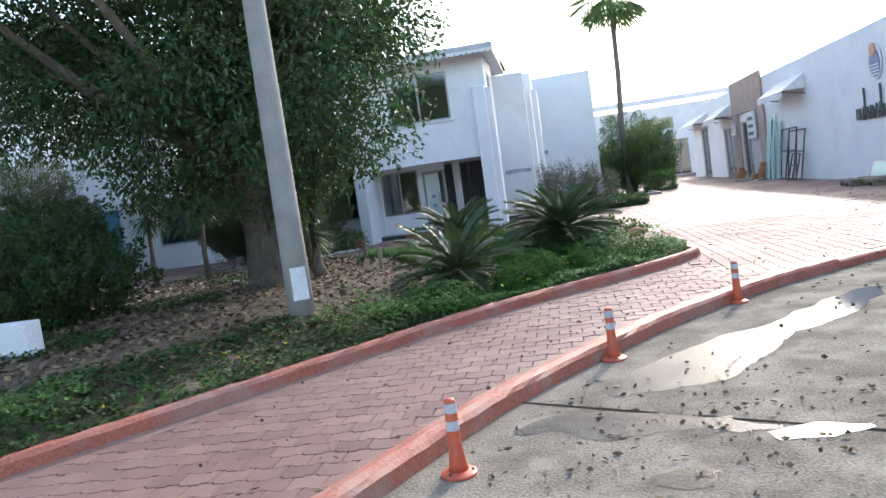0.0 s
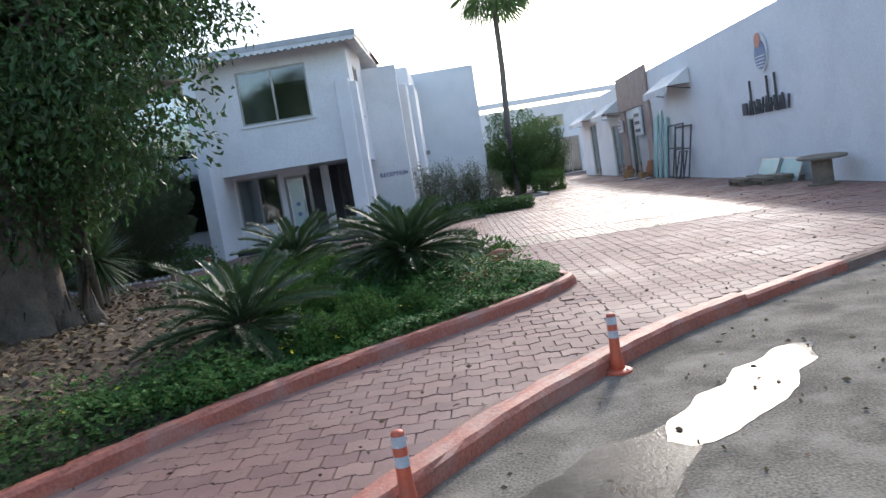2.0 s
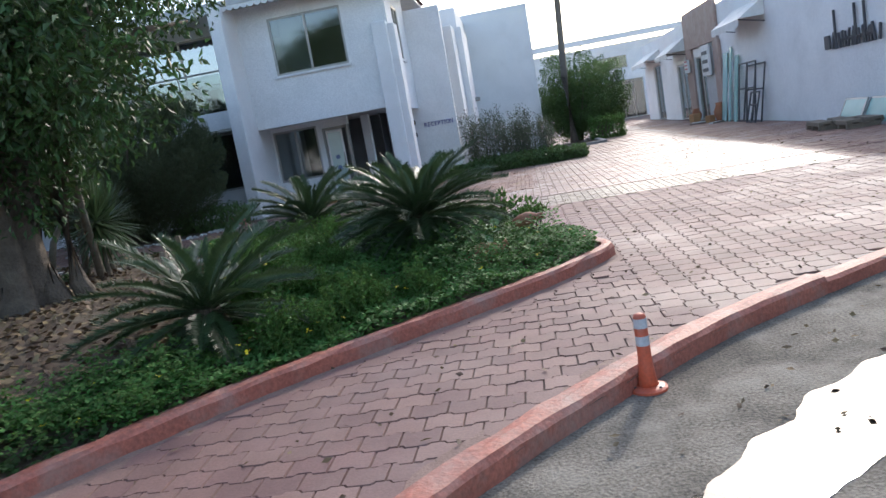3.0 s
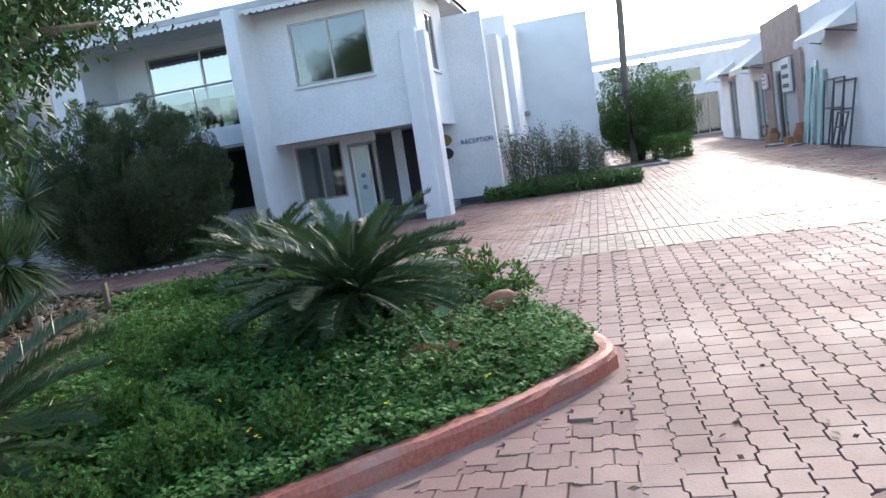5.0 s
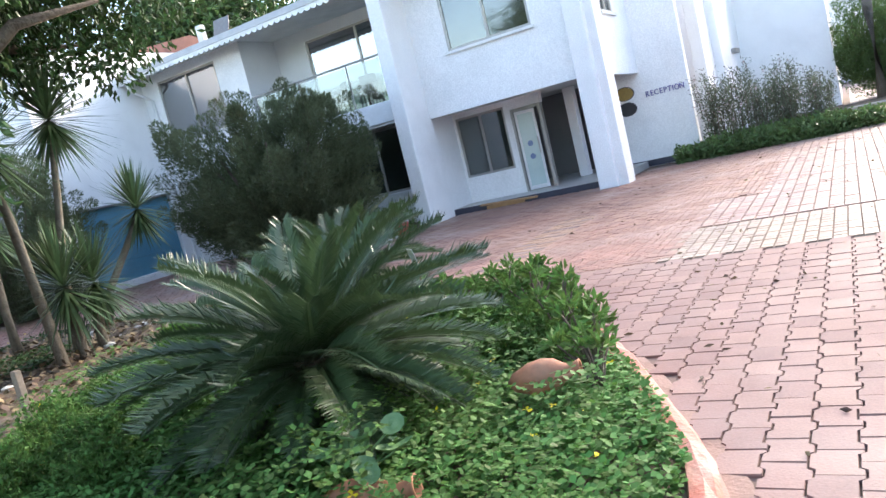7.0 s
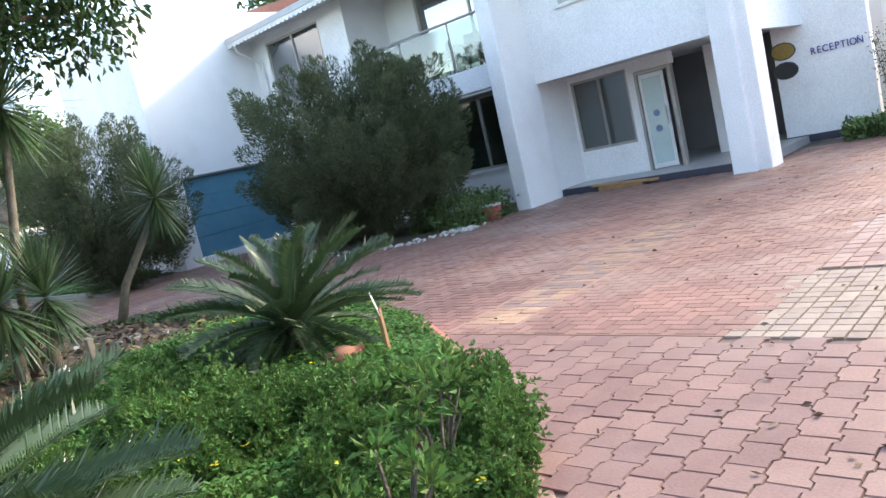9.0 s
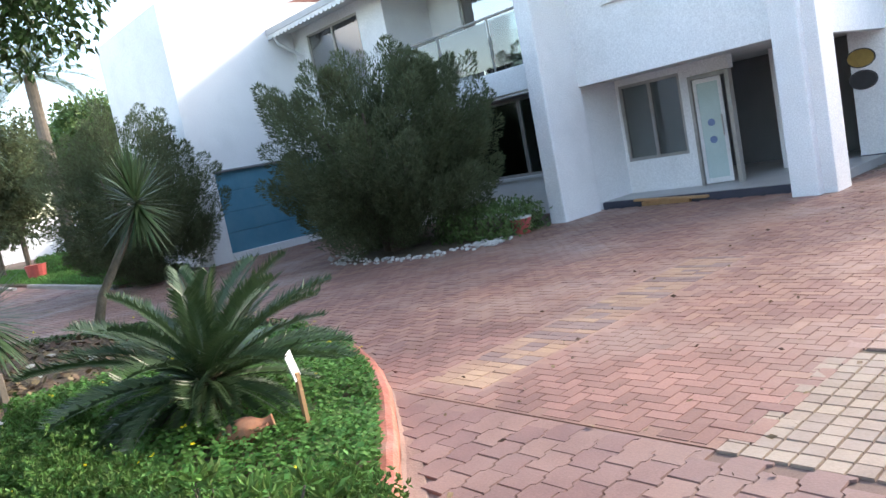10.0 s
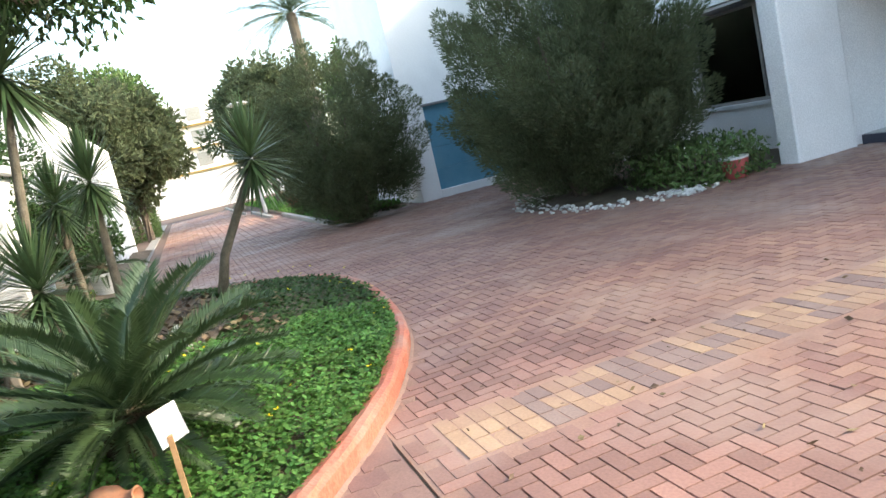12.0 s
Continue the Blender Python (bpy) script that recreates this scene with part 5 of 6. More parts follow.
for i in range(9):
    part("louvre", box(-12.5, -12.46, 11.15, 11.74, 0.4 + i * 0.24, 0.56 + i * 0.24, bev=0.008), M["trimw"], room)
part("brown_door", box(-12.5, -12.44, 8.4, 9.5, 0.2, 2.1, bev=0.01), M["oldwood"], room, "dark brown wooden door")
part("step", box(-12.5, -11.9, 8.3, 9.65, 0.2, 0.36, bev=0.02), M["kerb"], room, "orange painted step")
tb = thing("teal_door", "teal painted metal door in a dark frame", "door", at=(-12.42, 10.5, 0.3), turn=0)
part("panel", box(-0.02, 0.02, -0.53, 0.53, 0, 1.62, bev=0.006), M["teal"], tb)
part("lower_panel", box(0.021, 0.03, -0.3, 0.25, 0.15, 0.8, bev=0.004), M["teal"], tb, "darker dented teal panel")
part("panel_frame", box(-0.03, 0.03, -0.59, -0.54, 0, 1.68, box(-0.03, 0.03, 0.54, 0.59, 0, 1.68, box(-0.03, 0.03, -0.54, 0.54, 1.63, 1.68))), M["oldwood"], tb)
blobs_tree("garden_tree", -29.5, 11.0, 0, 2.6, 7.6, 18000, "juniper", 81, "dark green garden tree behind the villa", 60, 0.26, 1.4)
blobs_tree("garden_tree", -47.5, 11.6, 0, 3.4, 10.5, 16000, "hedge", 82, "tall green garden tree at the path end", 60, 0.36, 2.0)
blobs_tree("garden_tree", -64, 23, 0, 5, 11, 12000, "juniper", 71, "tall green tree beyond the boundary wall", 50, 0.5, 2.5)
blobs_tree("garden_tree", -64, 33, 0, 5, 12, 12000, "hedge", 72, "tall green tree beyond the boundary wall", 50, 0.5, 2.5)
blobs_tree("tall_tree", -28, 40, 0, 7, 14, 26000, "ficus", 56, "tall tree rising behind the roof", 70, 0.42, 4)
hedge("clipped_hedge", -34, 12.5, 0.1, 4, 1.6, 1.3, 4000, "hedge", 57, "low clipped green hedge along the path", 0.12)
hedge("clipped_hedge", -31, 20.5, 0.1, 5, 1.2, 0.7, 4000, "clover", 58, "low bright green hedge strip", 0.12)
flat("lawn", [(-16.8, 18.0), (-26.0, 18.0), (-34.0, 17.6), (-50.0, 17.2), (-50.0, 29.5), (-21.2, 29.5), (-21.2, 20.0), (-16.8, 20.0)], 0.16, M["soil"], "grassy soil of the garden lawn", "lawn")
wall("edging", [(-50.0, -34.0, 17.05, 17.2, 0.05, 0.2), (-34.0, -26.0, 17.4, 17.55, 0.05, 0.2), (-26.0, -16.8, 17.85, 18.0, 0.05, 0.2)], M["concrete"], end, "grey concrete lawn edging", 0.02)
rng = np.random.default_rng(91)
gx2, gy2 = -16.9 - 30 * rng.random(26000) ** 1.6, rng.uniform(18.05, 20.6, 26000)
kk = (gx2 < -21.3) | (gy2 < 19.9)
gx2, gy2 = gx2[kk], gy2[kk]
v, f = leaves(rng, np.stack([gx2, gy2, np.full(len(gx2), 0.16)], 1), np.stack([rng.normal(size=len(gx2)) * 0.5, rng.normal(size=len(gx2)) * 0.5, np.ones(len(gx2))], 1), rng.uniform(0.08, 0.2, len(gx2)), rng.uniform(0.02, 0.04, len(gx2)))
tagged(mesh_np("lawn_grass", v, f, M["clover"]), "bright green lawn grass beside the garden path", "grass", kind="stuff")
pots = thing("red_planter", "red flower pot by the hedge", "pot", at=(-29, 18.9, 0.1))
part("pot_body", lathe([(0.3, 0), (0.38, 0.6), (0.4, 0.62)], 16), M["red"], pots)
lamp = thing("garden_lamp", "white garden lamp with dish-shaped head", "lamp", at=(-30.5, 17.75, 0.1))
LAMP = Matrix.Translation((0, 0, 1.75)) @ Matrix.Diagonal((1.5, 1.5, 1, 1))
part("post", tube([(0, 0, 0), (0, 0, 4.65)], [0.09, 0.07], 10), M["gutter"], lamp)
part("head", lathe([(0.05, 2.85), (0.28, 2.95), (0.3, 3.0), (0.2, 3.06), (0.02, 3.08)], 20, m=LAMP), M["trimw"], lamp)
gp = thing("concrete_post", "leaning grey concrete post beside the path", "post", at=(-14.3, 12.5, 0.1))
part("post_body", box(-0.09, 0.09, -0.09, 0.09, 0, 2.1, bev=0.01, m=Matrix.Rotation(radians(-12), 4, 'X')), M["concrete"], gp)
# date palm beyond
dp = thing("date_palm", "date palm with feathery fronds behind the juniper", "palm tree", at=(-33, 21.4, 0))
part("trunk", tube([(0, 0, 0), (0, 0, 8.6)], [0.3, 0.24], 12), M["palmtrunk"], dp)
PF = frond_mesh("palm_frond", 1.0, 9, 40)
for i in range(34):
    f = new("frond", PF)
    f.parent = dp
    f.matrix_basis = Matrix.Translation((0, 0, 8.6)) @ Matrix.Rotation(i * 2.4, 4, 'Z') @ Matrix.Rotation(radians(-70 + 95 * i / 34 + 20), 4, 'Y') @ Matrix.Diagonal((3.0, 3.0, 3.0, 1))

# ---- small things in and round the bed ----
def amphora(x, y, z, turn, tilt, s, label):
    a = thing("amphora", label, "amphora", "amphoras in the bed", at=(x, y, z), turn=turn)
    mt = Matrix.Rotation(radians(tilt), 4, 'Y') @ Matrix.Diagonal((s, s, s, 1))
    part("jar", lathe([(0.03, -0.3), (0.09, -0.24), (0.15, -0.08), (0.165, 0.05), (0.14, 0.17), (0.075, 0.26), (0.06, 0.32), (0.075, 0.38), (0.085, 0.4), (0.06, 0.4), (0.045, 0.34)], 22, m=mt), M["terracotta"], a, smooth=True)
    for sd in (-1, 1):
        bm = tube([mt @ Vector((0, sd * 0.06, 0.33)), mt @ Vector((0, sd * 0.14, 0.32)), mt @ Vector((0, sd * 0.15, 0.25)), mt @ Vector((0, sd * 0.125, 0.17))], [0.017 * s] * 4, 8)
        part("handle", bm, M["terracotta"], a)


amphora(0.82, 11.2, 0.5, 12, 84, 0.5, "terracotta amphora lying in the ground cover")
amphora(0.36, 10.25, 0.35, 20, 80, 0.72, "half-buried terracotta jar among green leaves")
amphora(-1.82, 13.95, 0.41, 60, 82, 0.5, "terracotta amphora lying beside the cycad")
bl = thing("broad_leaf_plant", "young plant with round grey-green leaves beside the jar", "plant", at=(0.3, 10.38, 0.33))
rb = random.Random(12)
for i in range(22):
    a, r, h = rb.uniform(0, 6.28), rb.uniform(0.05, 0.3), rb.uniform(0.14, 0.3)
    bm = tube([(0, 0, 0), (r * 0.5 * math.cos(a), r * 0.5 * math.sin(a), h * 0.7), (r * math.cos(a), r * math.sin(a), h)], [0.007, 0.006, 0.004], 5)
    lathe([(0.001, 0.012), (0.03, 0.0), (0.05, 0.01), (0.052, 0.013), (0.028, 0.004)], 10, bm, Matrix.Translation((r * math.cos(a), r * math.sin(a), h)) @ Matrix.Rotation(rb.uniform(-0.6, 0.6), 4, 'X') @ Matrix.Rotation(rb.uniform(-0.6, 0.6), 4, 'Y'))
    part("leaf", bm, M["roundleaf"], bl)
lab = thing("plant_label", "white plant label on an orange wooden stake", "label", at=(-1.7, 14.37, 0.36))
part("stake", box(-0.018, 0.018, -0.06, -0.036, -0.05, 0.3), M["wood"], lab)
part("card", box(-0.09, 0.09, -0.018, -0.013, 0.26, 0.43, m=Matrix.Rotation(radians(140), 4, 'Z') @ Matrix.Rotation(radians(-12), 4, 'X')), M["paper"], lab)
for xx, yy in ((-4.2, 13.2), (-3.4, 11.2)):
    st = thing("wooden_stake", "short weathered wooden stake in the bed", "stake", at=(xx, yy, 0.38))
    part("stake_body", box(-0.035, 0.035, -0.025, 0.025, -0.1, 0.42, bev=0.006), M["oldwood"], st)
bk = thing("bucket", "red plastic bucket with a grey rim", "bucket", at=(-6.98, 22.2, 0.1))
part("bucket_body", lathe([(0.16, 0), (0.21, 0.3), (0.2, 0.3), (0.15, 0.03)], 22), M["red"], bk)
part("bucket_rim", lathe([(0.213, 0.28), (0.22, 0.31), (0.205, 0.31)], 22), M["trimw"], bk)
bm0 = bmesh.new()
bmesh.ops.create_icosphere(bm0, subdivisions=1, radius=1)
rs = random.Random(8)
for v in bm0.verts:
    v.co *= rs.uniform(0.75, 1.15)
me_stone = bpy.data.meshes.new("stone")
bm0.to_mesh(me_stone)
me_stone.materials.append(M["stone"])
edging = thing("stone_edging", "ring of white stones round the juniper", "stones", at=(-9.0, 21.3, 0.1))
for i in range(300):
    a = rs.uniform(math.pi * 0.95, math.pi * 2.1)
    if rs.random() < 0.25:
        a = math.pi * 1.95 + rs.uniform(0, 0.3)
    o = new("stone", me_stone)
    o.parent = edging
    s = rs.uniform(0.012, 0.045)
    rr = rs.uniform(0.72, 1.1)
    o.matrix_basis = Matrix.Translation((2.15 * rr * math.cos(a), 1.35 * rr * math.sin(a), s * 0.5)) @ Matrix.Rotation(rs.uniform(0, 6), 4, 'Z') @ Matrix.Diagonal((s * 1.3, s, s * 0.8, 1))
flat("juniper_soil", [(-11.0, 21.2), (-10.4, 20.2), (-9.2, 19.95), (-8.0, 20.3), (-7.0, 21.5), (-7.0, 24.5), (-11.5, 24.5)], 0.112, M["soil"], "dark soil under the juniper", "soil")
hedge("low_plants", -7.7, 22.1, 0.1, 1.4, 1.2, 0.5, 2500, "hedge", 59, "low green plants beside the juniper", 0.1, 0.4)


# ground cover
def cover(name, n, keep, matk, lo, hi, sz, label, cat, seed, tri=True):
    rng = np.random.default_rng(seed)
    x, y = rng.uniform(-12, 1.75, n * 4), rng.uniform(2.5, 16.5, n * 4)
    k = inside(x, y, BED[::2]) & keep(x, y) & (edge_dist(x, y, INNER_R[::4]) > 0.09)
    x, y = x[k][:n], y[k][:n]
    n = len(x)
    hgt = np.array([noise.noise(Vector((a * 1.3, b * 1.3, 0.0))) for a, b in zip(x, y)])
    z = bed_z(x, y) + lo + (hi - lo) * rng.random(n) * (0.75 + 0.9 * hgt).clip(0.15, 1.5)
    V, F_ = [], []
    base = np.stack([x, y, z], 1)
    tot = 0
    az0 = rng.uniform(0, 6.28, n)
    for j in range(3 if tri else 1):
        az = az0 + j * 2.094
        el = rng.normal(size=n) * 0.35 + 0.1
        ax = np.stack([np.cos(az) * np.cos(el), np.sin(az) * np.cos(el), np.sin(el)], 1)
        L = rng.uniform(0.75, 1.25, n) * sz
        sdv = np.stack([-np.sin(az), np.cos(az), rng.normal(size=n) * .25], 1) * (L * 0.42)[:, None]
        mid = base + ax * (L * 0.62)[:, None]
        V.append(np.stack([base, mid + sdv, base + ax * L[:, None], mid - sdv], 1).reshape(-1, 3))
        F_.append(np.arange(n * 4).reshape(n, 4) + tot)
        tot += n * 4
    return tagged(mesh_np(name, np.vstack(V), np.vstack(F_), M[matk]), label, cat, kind="stuff")


green = lambda x, y: (x > -1.35 + (y - 7.5) * -0.42) | (edge_dist(x, y, INNER_R[::4]) < 1.0) | ((y > 13.2) & (x > -4.4))
cover("ground_cover", 85000, lambda x, y: green(x, y) & (x > -5) & ((y > 7.0) | (x > -1.5)), "clover", 0.02, 0.16, 0.035, "dense bright green clover-like ground cover", "ground cover", 61)
cover("ground_cover", 22000, lambda x, y: ((x <= -4) | ((y < 7.0) & (x < -1.5))) & ((edge_dist(x, y, INNER_R[::4]) < 1.6) | (np.sin(x * 1.7) + np.sin(y * 2.1) > 0.9)), "grass", 0.01, 0.09, 0.045, "patchy low green weeds and grass", "ground cover", 62)
cover("leafy_weeds", 30000, lambda x, y: green(x, y) & (x < 1.2) & (y < 13) & (np.sin(x * 2.3 + 1) + np.sin(y * 1.9) > 0.1), "shrub", 0.08, 0.36, 0.032, "taller yellowish green leafy weeds", "weeds", 63)
cover("yellow_flowers", 160, lambda x, y: green(x, y), "flower", 0.16, 0.24, 0.026, "small yellow wood sorrel flowers", "flowers", 64)
cover("leaf_litter", 14000, lambda x, y: (x > -9) & ~green(x, y), "litter", 0.01, 0.05, 0.075, "brown dry fallen leaves on soil", "leaf litter", 65, tri=False)
rng = np.random.default_rng(66)
for k in range(70):
    xx, yy = rng.uniform(-8.5, -2.6), rng.uniform(9.5, 14.5)
    if not bool(inside(np.array([xx]), np.array([yy]), BED[::2])[0]):
        continue
    o = tagged(new("white_stone", me_stone), "small white stone lying among dry leaves", "stone", "white stones in the bed")
    s = rng.uniform(0.025, 0.06)
    o.matrix_basis = pose(xx, yy, float(bed_z(np.array([xx]), np.array([yy]))[0]) + s * .4, 0, 0, rng.uniform(0, 360)) @ Matrix.Diagonal((s * 1.4, s, s * .7, 1))
def bushes(spots, matk, seed, label):
    """Low rounded leafy bushes, each a dome of small leaf sprigs."""
    rng = np.random.default_rng(seed)
    C, A = [], []
    for x, y, r, hh in spots:
        z0 = float(bed_z(np.array([x]), np.array([y]))[0])
        m = int(2600 * r)
        d = rng.normal(size=(m, 3))
        d[:, 2] = abs(d[:, 2])
        d /= np.linalg.norm(d, axis=1, keepdims=True)
        lump = np.array([0.8 + 0.55 * noise.noise(Vector(q) * 3.1 + Vector((x * 7, y * 7, 0))) for q in d])[:, None]
        base = np.array([x, y, z0]) + d * lump * rng.uniform(0.6, 1.05, (m, 1)) * np.array([r, r, hh])
        for j in range(4):
            C.append(base)
            A.append(d * 0.5 + rng.normal(size=(m, 3)) * 0.7 + np.array([0, 0, 0.4]))
    C, A = np.vstack(C), np.vstack(A)
    v, f = leaves(rng, C, A, rng.uniform(.022, .042, len(C)), rng.uniform(.013, .022, len(C)))
    tagged(mesh_np("leafy_bushes", v, f, M[matk]), label, "bushes", kind="stuff")


rng = np.random.default_rng(77)
bx2, by2 = rng.uniform(-3.2, 1.4, 400), rng.uniform(7.2, 13.4, 400)
kk = inside(bx2, by2, BED[::2]) & (edge_dist(bx2, by2, INNER_R[::4]) > 0.22) & (bx2 > -1.1 + (by2 - 7.5) * -0.42) & (np.hypot(bx2 + 0.3, by2 - 11) > 0.75) & (np.hypot(bx2 + 1.7, by2 - 8.5) > 0.7) & ~((bx2 > -0.2) & (by2 > 9.4) & (by2 < 11.9))
bushes([(x, y, rng.uniform(0.14, 0.27), rng.uniform(0.26, 0.42)) for x, y in zip(bx2[kk][:70], by2[kk][:70])], "shrub", 78, "low yellowish green leafy bushes in the ground cover")
bushes([(0.38, 12.95, 0.2, 0.3), (0.22, 13.2, 0.22, 0.34), (0.02, 13.45, 0.24, 0.36), (-0.12, 13.62, 0.24, 0.44), (-0.28, 13.78, 0.22, 0.42), (-0.5, 13.75, 0.24, 0.42), (0.1, 13.3, 0.22, 0.4), (-0.15, 13.2, 0.26, 0.38), (-0.45, 13.42, 0.26, 0.36), (-0.75, 13.25, 0.28, 0.4), (-0.5, 12.95, 0.28, 0.4), (-1.1, 13.1, 0.28, 0.4), (-1.45, 12.9, 0.3, 0.42), (-1.85, 13.0, 0.26, 0.4), (-2.2, 12.75, 0.28, 0.4), (-1.0, 12.7, 0.26, 0.36), (-1.6, 12.5, 0.25, 0.36), (-2.6, 12.9, 0.24, 0.34), (-0.75, 13.72, 0.16, 0.22), (0.05, 12.75, 0.24, 0.36)], "shrub", 79, "dense leafy bushes spilling over the kerb")
# small shrub at the bed's inner edge
for k, (xx, yy, hh) in enumerate([(0.5, 12.35, 0.4), (0.1, 12.95, 0.42), (-0.35, 13.4, 0.34), (-0.75, 13.3, 0.3), (0.8, 11.95, 0.32), (0.95, 11.6, 0.24)]):
    t = thing("leafy_shrub", "small upright green shrub at the bed edge", "shrub", "small shrubs", at=(xx, yy, 0.28))
    r2 = np.random.default_rng(70 + k)
    bm = bmesh.new()
    C, A = [], []
    for j in range(9):
        a = r2.uniform(0, 6.28)
        e = np.array([math.cos(a) * r2.uniform(.05, .22), math.sin(a) * r2.uniform(.05, .22), hh * r2.uniform(.6, 1.1)])
        tube([(0, 0, -.05), tuple(e * .6 + (0, 0, .02)), tuple(e)], [0.012, 0.009, 0.005], 5, bm)
        m = 17
        d = r2.normal(size=(m, 3))
        d[:, 2] = abs(d[:, 2])
        C.append(e + d * .02)
        A.append(d)
    part("stem", bm, M["bark"], t)
    C, A = np.vstack(C), np.vstack(A)
    v, f = leaves(r2, C, A, r2.uniform(.05, .085, len(C)), r2.uniform(.022, .035, len(C)))
    mesh_np("foliage", v, f, M["shrub"], t)
# fallen leaves on paving and road
rng = np.random.default_rng(67)
n = 3400
x, y = rng.uniform(-3, 7.5, n), 2 + 28 * rng.random(n) ** 1.7
m = 230
x[:m], y[:m] = 0.2 + 0.75 * rng.normal(size=m), 3.6 + 0.75 * rng.normal(size=m)
onroad = inside(x, y, list(map(tuple, EDGE)) + [(40, 12), (40, -40), (-16, -40)])
k = ~inside(x, y, BED[::2]) & (onroad | (rng.random(n) < 0.5)) & (edge_dist(x, y, OUTER[::3]) > 0.2)
x, y, onroad = x[k], y[k], onroad[k]
v, f = leaves(rng, np.stack([x, y, np.where(onroad, 0.012, 0.112)], 1), np.stack([rng.normal(size=len(x)), rng.normal(size=len(x)), np.zeros(len(x))], 1), rng.uniform(.02, .07, len(x)), rng.uniform(.012, .035, len(x)), 0.1, 0.0)
tagged(mesh_np("fallen_leaves", v, f, M["litter"]), "scattered brown fallen leaves on paving and road", "fallen leaves", kind="stuff")


# ---- paving stones ----
def outline_s(L, W, g=0.0042, s=0.023):
    """A block with stepped sides: straight ends, zigzag flanks."""
    a, b = L / 2 - g, W / 2 - g
    return [(-b, -a), (b, -a), (b, -a * 0.36), (b + s, -a * 0.2), (b + s, a * 0.42), (b, a * 0.58), (b, a), (-b, a), (-b, a * 0.58), (-b + s, a * 0.42), (-b + s, -a * 0.2), (-b, -a * 0.36)]


def rect(L, W, g=0.004):
    a, b = L / 2 - g, W / 2 - g
    return [(-b, -a), (b, -a), (b, a), (-b, a)]


def outline_o(L, W, g=0.0042, s=0.023):
    """The neighbour column's block, half a block further along the same zigzag."""
    a, b = L / 2 - g, W / 2 - g
    return [(-b + s, -a), (b + s, -a), (b + s, -a * 0.58), (b, -a * 0.42), (b, a * 0.64), (b + s, a * 0.8), (b + s, a), (-b + s, a), (-b + s, a * 0.8), (-b, a * 0.64), (-b, -a * 0.42), (-b + s, -a * 0.58)]


TOP, CH, BOT = 0.1, 0.006, 0.075


def block_mesh(name, outline, material):
    bm = bmesh.new()
    c = [(x * 0.978, y * 0.978) for x, y in outline]
    r0 = [bm.verts.new((x, y, BOT)) for x, y in outline]
    r1 = [bm.verts.new((x, y, TOP - CH)) for x, y in outline]
    r2 = [bm.verts.new((x, y, TOP)) for x, y in c]
    n = len(outline)
    for i in range(n):
        j = (i + 1) % n
        bm.faces.new((r0[i], r0[j], r1[j], r1[i]))
        bm.faces.new((r1[i], r1[j], r2[j], r2[i]))
    bm.faces.new(r2)
    me = bpy.data.meshes.new(name)
    bm.to_mesh(me)
    bm.free()
    me.polygons.foreach_set("use_smooth", [False] * len(me.polygons))
    me.materials.append(material)
    return me


def joined(name, outline, cx, cy, ang, material, label, drop=0.0):
    """Many blocks as one mesh: sides, chamfer and top of each its own island."""
    rng = np.random.default_rng(len(cx))
    o = np.array(outline)
    n, k = len(cx), len(o)
    ca, sa = np.cos(ang)[:, None], np.sin(ang)[:, None]
    def ring(p, z):
        x = cx[:, None] + p[:, 0] * ca - p[:, 1] * sa
        y = cy[:, None] + p[:, 0] * sa + p[:, 1] * ca
        return np.stack([x, y, np.broadcast_to(z, x.shape)], -1)
    dz = rng.normal(size=(n, 1)) * 0.0015 - drop
    tilt = rng.normal(size=(n, 2)) * 0.008
    top = ring(o * 0.978, TOP + dz)
    top[:, :, 2] += (o[None, :, 0] * tilt[:, :1] + o[None, :, 1] * tilt[:, 1:])
    V = np.concatenate([ring(o, TOP - CH - 0.012 + dz), ring(o, TOP - CH + dz), top], 1)
    b = (np.arange(n) * 3 * k)[:, None, None]
    i = np.arange(k)
    j = (i + 1) % k
    q1 = np.stack([i, j, j + k, i + k], -1)
    q2 = np.stack([i + k, j + k, j + 2 * k, i + 2 * k], -1)
    quads = (np.concatenate([q1, q2])[None] + b).reshape(-1, 4)
    if k == 4:
        tops = (np.array([[8, 9, 10, 11]])[None] + b).reshape(-1, 4)
    else:
        t = 2 * k
        tops = np.array([[t + 0, t + 1, t + 2, t + 11], [t + 11, t + 2, t + 3, t + 10], [t + 10, t + 3, t + 4, t + 9], [t + 9, t + 4, t + 5, t + 8], [t + 8, t + 5, t + 6, t + 7]])[None] + b
        tops = tops.reshape(-1, 4)
    return tagged(mesh_np(name, V.reshape(-1, 3), np.concatenate([quads, tops]), material, pave), label, kind="stuff")


ROADPOLY = list(map(tuple, EDGE)) + [(40, 12), (40, -40), (-16, -40)]


def free(cx, cy):
    """Where paving lies: off the road and the bed, clear of the kerbs."""
    return ~inside(cx, cy, ROADPOLY) & ~inside(cx, cy, BED[::2]) & (edge_dist(cx, cy, INNER_R[::3]) > 0.07) & (edge_dist(cx, cy, OUTER[::3]) > 0.2) & (edge_dist(cx, cy, OUTER_FLUSH) > 0.12)


PL, PW = 0.215, 0.178
# plaza blocks, columns along y
ix, iy = np.meshgrid(np.arange(-46, 42), np.arange(0, 39))
cx = (1.8 + ix * PW).ravel()
cy = (7.4 + iy * PL + (ix % 2) * PL * 0.5).ravel()
k = free(cx, cy) & (cx < 9.0) & (cy < 15.26) & ~((cx < 1.75) & (cy < 9.85 + (cx - 1.75) * 0.9))
A_x, A_y, A_odd = cx[k], cy[k], (ix.ravel()[k] % 2) == 1
